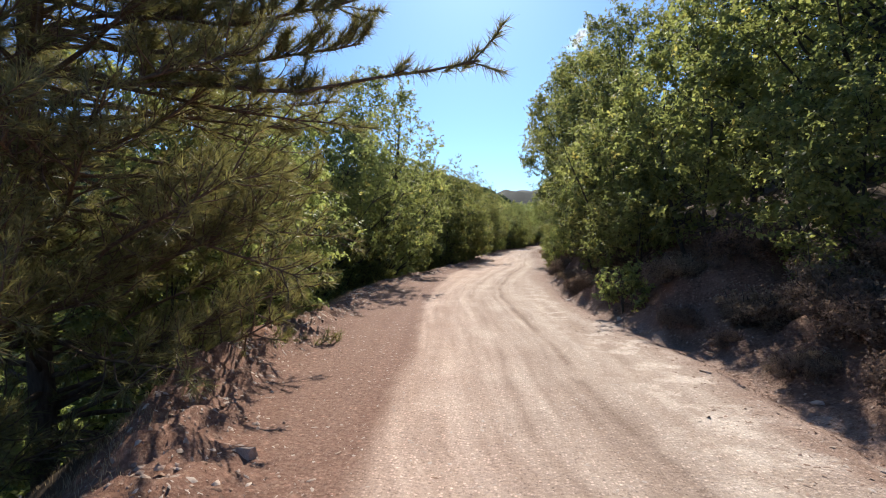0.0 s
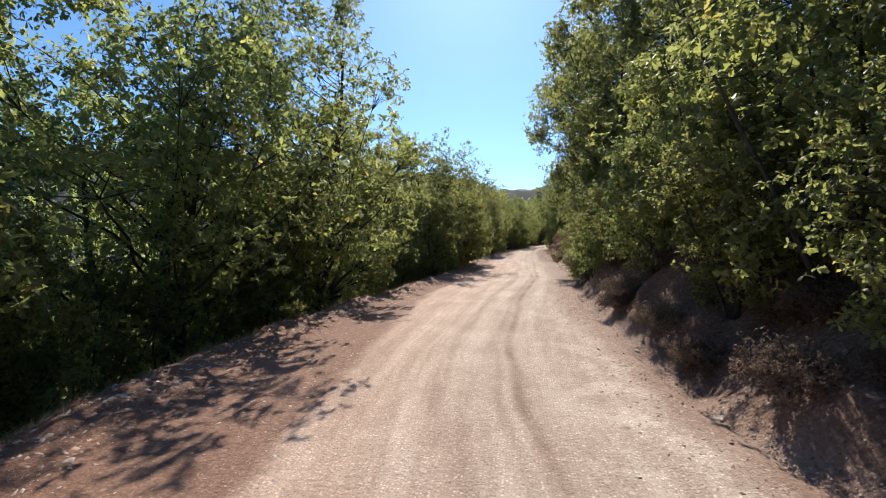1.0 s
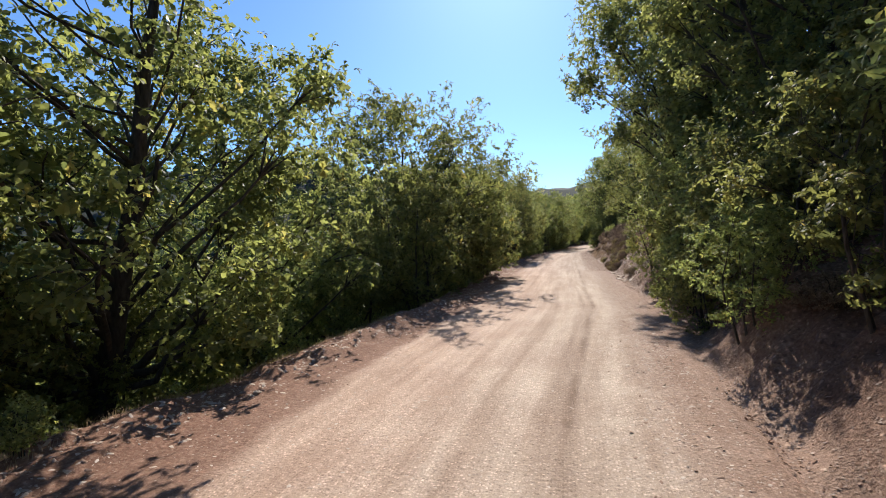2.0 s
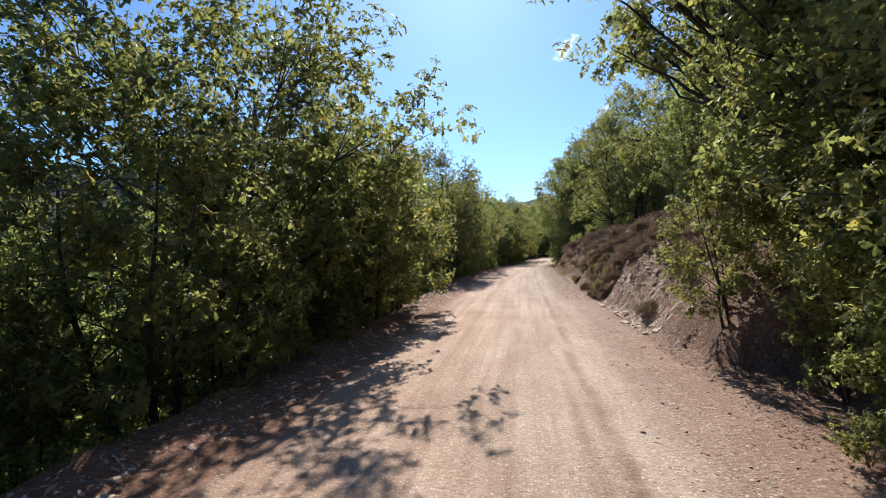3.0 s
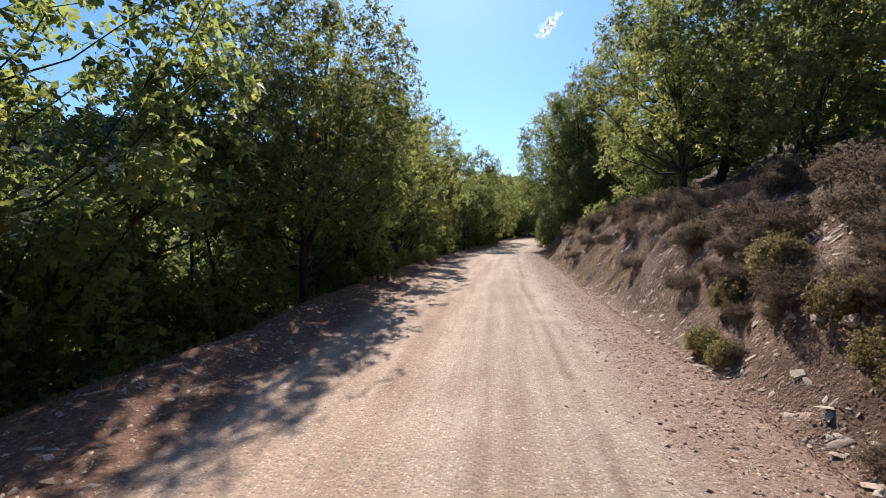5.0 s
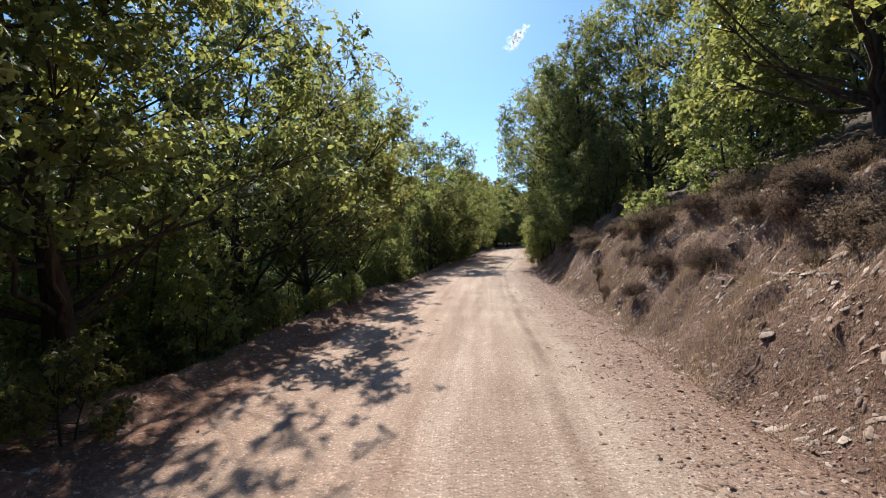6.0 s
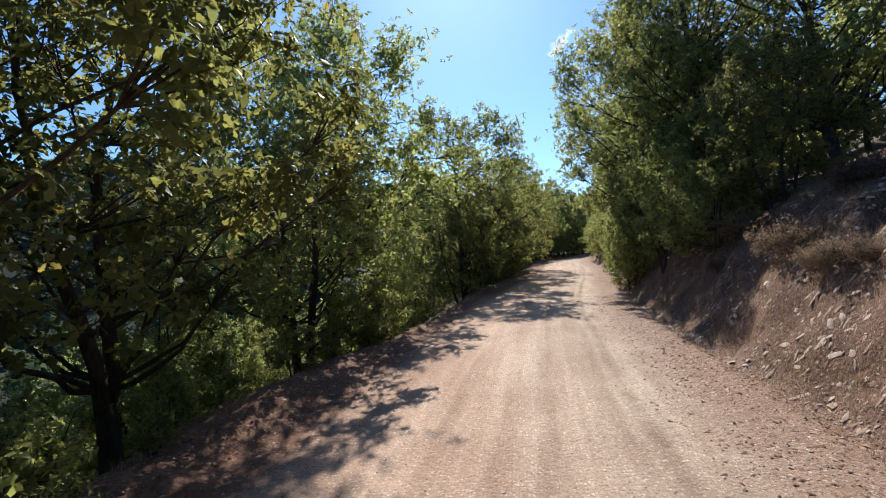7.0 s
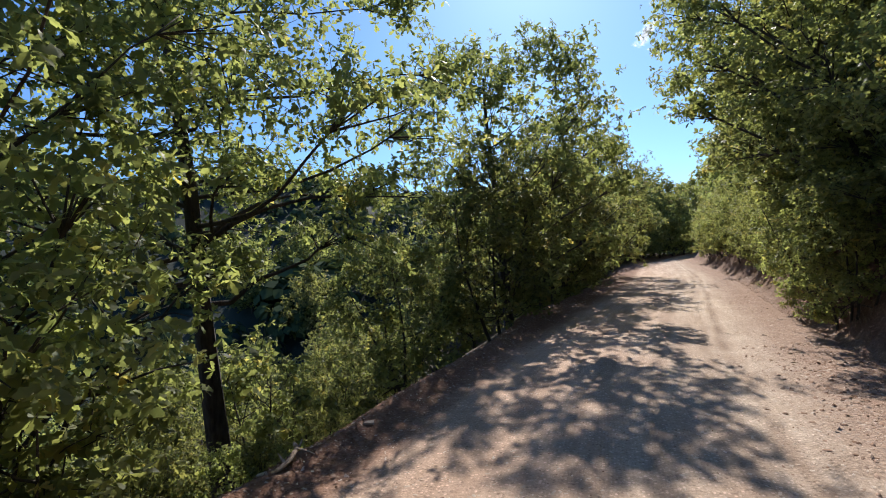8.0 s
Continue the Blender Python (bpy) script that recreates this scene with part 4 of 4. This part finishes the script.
def scatter(name, x, y, size, tv, tt, mat, label, tilt=0.3, sink=0.1):
    n = len(x)
    a, b, c = rng.uniform(0, 2 * np.pi, n), np.clip(rng.normal(0, tilt, n), -0.8, 0.8), np.clip(rng.normal(0, tilt, n), -0.8, 0.8)
    s = np.stack([size * rng.uniform(0.7, 1.6, n), size * rng.uniform(0.45, 1.1, n), size * rng.uniform(0.4, 1.3, n)], 1)
    P = tv[None] * s[:, None]
    px = P[..., 0] * np.cos(a)[:, None] - P[..., 1] * np.sin(a)[:, None]
    py = P[..., 0] * np.sin(a)[:, None] + P[..., 1] * np.cos(a)[:, None]
    sx, sy = slope_at(x, y)
    tx, ty = np.tan(b) + sx, np.tan(c) + sy
    k = 1 / np.sqrt(1 + tx * tx + ty * ty)[:, None]
    pz = P[..., 2] + k * (px * tx[:, None] + py * ty[:, None])
    px, py = px * k, py * k
    z = ground_z(x, y) + size * sink
    V = np.stack([px + x[:, None], py + y[:, None], pz + z[:, None]], -1).reshape(-1, 3)
    T = (tt[None] + (np.arange(n) * len(tv))[:, None, None]).reshape(-1, 3)
    return tagged(new(name, fast_mesh(name, V, T, mat)), label, "leaf litter" if mat is LITTER else "gravel", kind="stuff")


n = 42000
y = np.concatenate([rng.uniform(-1, 80, 24000), rng.uniform(0, 66, 18000)])
l_, r_ = np.interp(y, LEFT_Y, LEFT_X), np.interp(y, RIGHT_Y, RIGHT_X)
x = l_ + (r_ - l_) * rng.random(n) ** 0.75
bare = np.exp(-((x - (l_ + r_) / 2 - 1.02) / 0.16) ** 2) + np.exp(-((x - (l_ + r_) / 2 - 0.24) / 0.16) ** 2)      # the wheel tracks are swept
keep = rng.random(n) > 0.8 * bare
x, y, n = x[keep], y[keep], int(keep.sum())
scatter("road_gravel", x, y, 0.006 + 0.02 * rng.random(n) ** 3.4, CHIP_V * np.array([1, 1, 0.4]), CHIP_T, PALE, "loose fine gravel strewn over the dirt road", 0.1, 0.06)
for mat, count in ((PALE, 30000), (EARTHY, 14000)):
    y = rng.uniform(38, 67, count)
    l_, r_ = np.interp(y, LEFT_Y, LEFT_X), np.interp(y, RIGHT_Y, RIGHT_X)
    x = l_ + (r_ - l_ + 0.2) * rng.random(count) ** 0.8
    scatter("road_grit", x, y, 0.005 + 0.011 * rng.random(count) ** 2.5, CHIP_V * np.array([1, 1, 0.6]), CHIP_T, mat, "fine speckled grit lying loose on the dirt road", 0.2, 0.12)
n = 22000      # the loose ridge that wheels have thrown aside
y = rng.uniform(15, 64, n)
x = np.interp(y, RIGHT_Y, RIGHT_X) - 0.42 + rng.normal(0, 0.24, n)
keep = rng.random(n) < np.interp(y, (15, 20, 30, 40, 64), (0.3, 1, 1, 0.5, 0.5)) * np.clip(0.7 + 1.2 * value_noise(y * 0.5, y * 0, 51), 0, 1)
x, y, n = x[keep], y[keep], int(keep.sum())
scatter("ridge_gravel", x, y, 0.006 + 0.016 * rng.random(n) ** 2.2, CHIP_V * np.array([1, 1, 0.5]), CHIP_T, PALE, "ridge of coarse pale gravel thrown aside by wheels", 0.25, 0.08)
n = 14000
y = rng.uniform(-1, 80, n)
x = np.interp(y, LEFT_Y, LEFT_X) - rng.normal(0.2, 0.26, n)
scatter("shoulder_gravel", x, y, (0.008 + 0.046 * rng.random(n) ** 3.4) * np.interp(y, (44, 52), (1, 0.6)), CHIP_V, CHIP_T, STONE, "coarse loose gravel heaped along the road's shoulder", 0.2, 0.05)
n = 15000
y = rng.uniform(-1, 80, n)
x = np.interp(y, RIGHT_Y, RIGHT_X) + rng.normal(-0.12, 0.34, n)
scatter("ditch_gravel", x, y, 0.007 + 0.026 * rng.random(n) ** 3, CHIP_V * np.array([1, 1, 0.55]), CHIP_T, EARTHY, "loose gravel and chips along the foot of the bank")
SLAB_V = CHIP_V * np.array([1.1, 0.8, 0.5])
y = np.concatenate([rng.uniform(3, 80, 5000), 30.5 + rng.exponential(6, 8000), rng.uniform(40, 64, 6000)])
y = y[y < 80]
x = np.interp(y, RIGHT_Y, RIGHT_X) + 0.25 + 2.3 * rng.random(len(y)) ** 1.2
keep = value_noise(x * 1.6, y * 1.1, 81) + value_noise(x * 4, y * 3, 82) * 0.5 + rng.normal(0, 0.08, len(y)) > 0.02
x, y = x[keep], y[keep]
n = len(y)
scatter("bank_rubble", x, y, 0.011 + 0.045 * rng.random(n) ** 2.8, SLAB_V, CHIP_T, EARTHY, "flat stone chips weathering out of the earth bank", 0.2, 0.12)
n = 13000
y = rng.permutation(np.concatenate([31.6 + 5.6 * rng.random(10000), 48.2 + 3.4 * rng.random(3000)]))
x = np.interp(y, RIGHT_Y, RIGHT_X) + 0.15 + 1.5 * rng.random(n) ** 1.5
keep = value_noise(x * 1.5, y * 1.2, 85) + value_noise(x * 4, y * 3, 86) * 0.5 + rng.normal(0, 0.15, n) > -0.12
x, y, size = x[keep], y[keep], 0.01 + 0.062 * rng.random(int(keep.sum())) ** 3
for mat, a, b in ((PALE, 0, 0.4), (EARTHY, 0.4, 0.75), (CLOD, 0.75, 1.0)):
    a, b = int(a * len(x)), int(b * len(x))
    scatter("slab_scree", x[a:b], y[a:b], size[a:b], SLAB_V, CHIP_T, mat, "scree of flat slabs and chips fallen from the outcrop", 0.25, 0.06)
n = 12000
y = rng.uniform(40, 67, n)
x = np.interp(y, RIGHT_Y, RIGHT_X) + 0.3 + 2.6 * rng.random(n)
keep = value_noise(x * 1.4, y * 1.2, 83) + value_noise(x * 4, y * 3, 84) * 0.5 + rng.normal(0, 0.08, n) > 0.0
x, y, n = x[keep], y[keep], int(keep.sum())
scatter("bank_slabs", x, y, 0.014 + 0.07 * rng.random(n) ** 3, SLAB_V, CHIP_T, STONE, "pale grey rock chips lying on the earth bank", 0.25, 0.15)
n = 36000
y = rng.uniform(-1, 82, n)
left = rng.random(n) < 0.35
x = np.where(left, np.interp(y, LEFT_Y, LEFT_X) - 0.25 - rng.exponential(0.9, n), np.interp(y, RIGHT_Y, RIGHT_X) + 0.1 + rng.exponential(1.1, n))
scatter("leaf_litter", x, y, rng.uniform(0.015, 0.042, n), np.array([(0, -0.5, 0), (0.35, 0, 0.2), (0, 0.5, 0.05), (-0.35, 0, 0.15)]), np.array([(0, 1, 2), (0, 2, 3)]), LITTER,
        "brown fallen oak leaves on the road's edges", 0.2, 0.12)


n = 5000
y = rng.uniform(56, 70, n)
x = np.interp(y, LEFT_Y, LEFT_X) - rng.normal(0.15, 0.3, n)
scatter("edge_litter", x, y, rng.uniform(0.015, 0.045, n), np.array([(0, -0.5, 0), (0.35, 0, 0.2), (0, 0.5, 0.05), (-0.35, 0, 0.15)]), np.array([(0, 1, 2), (0, 2, 3)]), LITTER,
        "brown dead leaves lying along the shoulder at the bend", 0.25, 0.2)
n = 45000
y = np.concatenate([rng.uniform(3, 80, 20000), rng.uniform(29, 62, 25000)])
x = np.interp(y, RIGHT_Y, RIGHT_X) + 0.2 + 2.9 * rng.random(n) ** 1.2
scatter("bank_litter", x, y, rng.uniform(0.01, 0.03, n), np.array([(0, -0.5, 0), (0.45, 0, 0.2), (0, 0.5, 0.05), (-0.45, 0, 0.15)]), np.array([(0, 1, 2), (0, 2, 3)]), LITTER,
        "reddish-brown crumbs of dead leaves and twigs on the bank", 0.2, 0.2)


def grass(name, x, y, height, label):
    n, blades = len(x), 34
    X, Y = np.repeat(x, blades), np.repeat(y, blades)
    H = np.repeat(height, blades) * rng.uniform(0.5, 1.2, n * blades)
    X, Y = X + rng.normal(0, 0.11, n * blades), Y + rng.normal(0, 0.11, n * blades)
    Z = ground_z(X, Y) - 0.01
    a = rng.uniform(0, 2 * np.pi, n * blades)
    bend = rng.uniform(0.2, 0.9, n * blades) * H
    dx, dy = np.cos(a), np.sin(a)
    w = 0.0017
    side = np.stack([dy, -dx, np.zeros_like(dx)], 1) * w
    foot = np.stack([X, Y, Z], 1)
    mid = foot + np.stack([dx * bend * 0.35, dy * bend * 0.35, H * 0.65], 1)
    tip = foot + np.stack([dx * bend, dy * bend, H], 1)
    V = np.stack([foot - side, foot + side, mid + side * 0.8, mid - side * 0.8, tip], 1).reshape(-1, 3)
    k = np.arange(n * blades) * 5
    T = np.concatenate([np.stack([k, k + 1, k + 2], 1), np.stack([k, k + 2, k + 3], 1), np.stack([k + 3, k + 2, k + 4], 1)])
    return tagged(new(name, fast_mesh(name, V, T, DRY_GRASS)), label, "grass", kind="stuff")


n = 1900
y = np.concatenate([rng.uniform(48, 65, 1200), rng.uniform(30, 80, 700)])
x = np.interp(y, RIGHT_Y, RIGHT_X) + 0.35 + 2.6 * rng.random(n)
grass("dry_grass", x, y, rng.uniform(0.05, 0.19, n), "straw-coloured dry grass tufts on the earth bank")
n = 700
y = np.concatenate([rng.uniform(0, 68, 300), rng.uniform(2, 24, 400)])
x = np.interp(y, LEFT_Y, LEFT_X) - 0.55 - rng.exponential(0.4, n)
grass("verge_grass", x, y, rng.uniform(0.03, 0.11, n), "dry reddish grass along the drop beside the road")

n = 20000
y = np.concatenate([rng.uniform(2, 80, 8000), rng.uniform(28, 64, 12000)])
x = np.interp(y, RIGHT_Y, RIGHT_X) + 0.15 + 2.8 * rng.random(n)
scatter("bank_clods", x, y, 0.007 + 0.03 * rng.random(n) ** 2.5, CHIP_V, CHIP_T, CLOD, "crumbled reddish earth and chips on the bank", 0.3, 0.15)
n = 16000
y = rng.uniform(37, 68, n)
x = np.interp(y, RIGHT_Y, RIGHT_X) - 0.1 + rng.normal(0, 0.34, n)
scatter("edge_clods", x, y, 0.008 + 0.032 * rng.random(n) ** 3, CHIP_V, CHIP_T, CLOD, "brown crumbled earth along the foot of the bank", 0.3, 0.1)
n = 9000
y = np.concatenate([rng.uniform(-1, 80, 6000), rng.uniform(0.5, 10, 3000)])
x = np.interp(y, LEFT_Y, LEFT_X) - rng.normal(0.15, 0.5, n)
scatter("verge_clods", x, y, 0.008 + 0.03 * rng.random(n) ** 3, CHIP_V, CHIP_T, CLOD, "crumbled reddish earth along the road's shoulder", 0.3, 0.02)

# ---- a fallen branch by the road ----
def fallen_branch(x, y, turn):
    g = np.random.default_rng(77)
    main = bent(g, (-0.3, 0, 0.04), (1, 0, 0.1), 0.66, 7, 0.24)
    parts = [(main, np.array([0.03, 0.034, 0.028, 0.03, 0.026, 0.022, 0.02, 0.008]))]
    for k in (2, 4, 5):
        parts.append((bent(g, main[k], (0.5, (-1) ** k, 0.25), 0.3, 3, 0.15), np.linspace(0.016, 0.006, 4)))
    V, T = tubes(parts, 8)
    V = V * np.array([1, 1, 0.3]) + np.array([0, 0, 0.015])
    ob = tagged(new("fallen_branch", fast_mesh("fallen_branch", V, T, DEAD_WOOD, True)), "bleached dead branch lying at the road's edge", "branch")
    ob.matrix_basis = pose(x, y, max(on_ground(x, y), on_ground(x - 0.2, y - 0.2), on_ground(x + 0.2, y + 0.2)) + 0.01, 0, 0, turn) @ Matrix.Scale(0.8, 4)


fallen_branch(-2.27, 63.6, 60)

# ---- far woods and clouds ----
def clumps(name, pts, size, label, per=60, facet=0.22):
    """Tree crowns far off: many uneven little domes of leaf-like facets."""
    g = np.random.default_rng(31)
    n = len(pts)
    c = np.repeat(pts, per, axis=0)
    sz = np.repeat(size, per)
    u = g.normal(0, 1, c.shape)
    u /= np.linalg.norm(u, axis=1)[:, None]
    u[:, 2] = np.abs(u[:, 2])
    off = u * (sz * g.uniform(0.6, 1.05, len(c)))[:, None] * np.array([1, 1, 1.25])
    x = np.cross(u, g.normal(0, 1, c.shape))
    x /= np.linalg.norm(x, axis=1)[:, None]
    y = np.cross(u, x)
    q = (sz * facet * g.uniform(0.6, 1.3, len(c)))[:, None]
    V = np.stack([c + off - x * q, c + off + y * q, c + off + x * q, c + off - y * q], 1).reshape(-1, 3)
    k = np.arange(len(c)) * 4
    T = np.concatenate([np.stack([k, k + 1, k + 2], 1), np.stack([k, k + 2, k + 3], 1)])
    return tagged(new(name, fast_mesh(name, V, T, FAR_LEAF)), label, "woods", kind="stuff")


g = np.random.default_rng(14)
px, py = -g.uniform(14, 62, 420), g.uniform(-10, 150, 420)
keep = np.abs(py - 75) + (px + 40) * 0.2 > 22
px, py = px[keep], py[keep]
clumps("slope_woods", np.stack([px, py, height_at(px, py) + 0.8], 1), g.uniform(1.6, 2.6, len(px)), "young oaks on the slope below the road")
g = np.random.default_rng(4)
px = np.concatenate([-g.uniform(26, 110, 900), -g.uniform(100, 420, 2600), g.uniform(-260, 160, 1600)])
py = np.concatenate([g.uniform(-20, 260, 900), g.uniform(-60, 620, 2600), g.uniform(300, 760, 1600)])
sz = np.concatenate([g.uniform(1.8, 3.2, 900), g.uniform(2.6, 4.6, 2600), g.uniform(5, 8.5, 1600)])
pz = height_at(px, py)
clumps("hillside_woods", np.stack([px, py, pz], 1), sz, "dark green woods covering the slopes across the valley", 40, 0.27)


def cloud(az, el, dist, w, h, seed):
    m, n, l, b = material("cloud", 1.0)
    b.inputs["Base Color"].default_value = (0.9, 0.92, 0.95, 1)
    # a faint glow stands in for the sunlight coming through the cloud
    b.inputs["Emission Color"].default_value = (0.9, 0.95, 1.0, 1)
    b.inputs["Emission Strength"].default_value = 0.55
    tc = n.new("ShaderNodeTexCoord")
    clear = n.new("ShaderNodeBsdfTransparent")
    mx = n.new("ShaderNodeMixShader")
    l.new(math_node(n, l, "MULTIPLY", step_node(n, l, noise_node(n, l, tc.outputs["Object"], 0.06, 6, 0.7), 0.4, 0.7), 0.3), mx.inputs[0])
    l.new(clear.outputs[0], mx.inputs[1])
    l.new(b.outputs[0], mx.inputs[2])
    l.new(mx.outputs[0], n["Material Output"].inputs[0])
    g = np.random.default_rng(seed)
    bm = bmesh.new()
    for k in range(46):
        t = g.uniform(-1, 1)
        r = (1 - 0.55 * abs(t)) * g.uniform(0.07, 0.2) * h
        p = Vector((t * w * 0.42 + g.normal(0, 0.09) * w, g.normal(0, 0.1) * w, t * h * 0.4 + g.normal(0, 0.09) * h))
        bmesh.ops.create_icosphere(bm, subdivisions=2, radius=r, matrix=Matrix.Translation(p))
    for v in bm.verts:
        v.co += noise.noise_vector(v.co * 0.06) * h * 0.12
    me = bpy.data.meshes.new("cloud")
    bm.to_mesh(me)
    bm.free()
    for f in me.polygons:
        f.use_smooth = True
    me.materials.append(m)
    a, e = radians(az), radians(el)
    ob = tagged(new("cloud", me), "small white wisp of cloud in the blue sky", "cloud", kind="structure")
    ob.matrix_basis = pose(-math.sin(a) * math.cos(e) * dist, math.cos(a) * math.cos(e) * dist, math.sin(e) * dist, 0, 0, az)


cloud(-6.4, 22.4, 2900, 110, 130, 2)
cloud(-10.6, 15.6, 2900, 90, 70, 9)
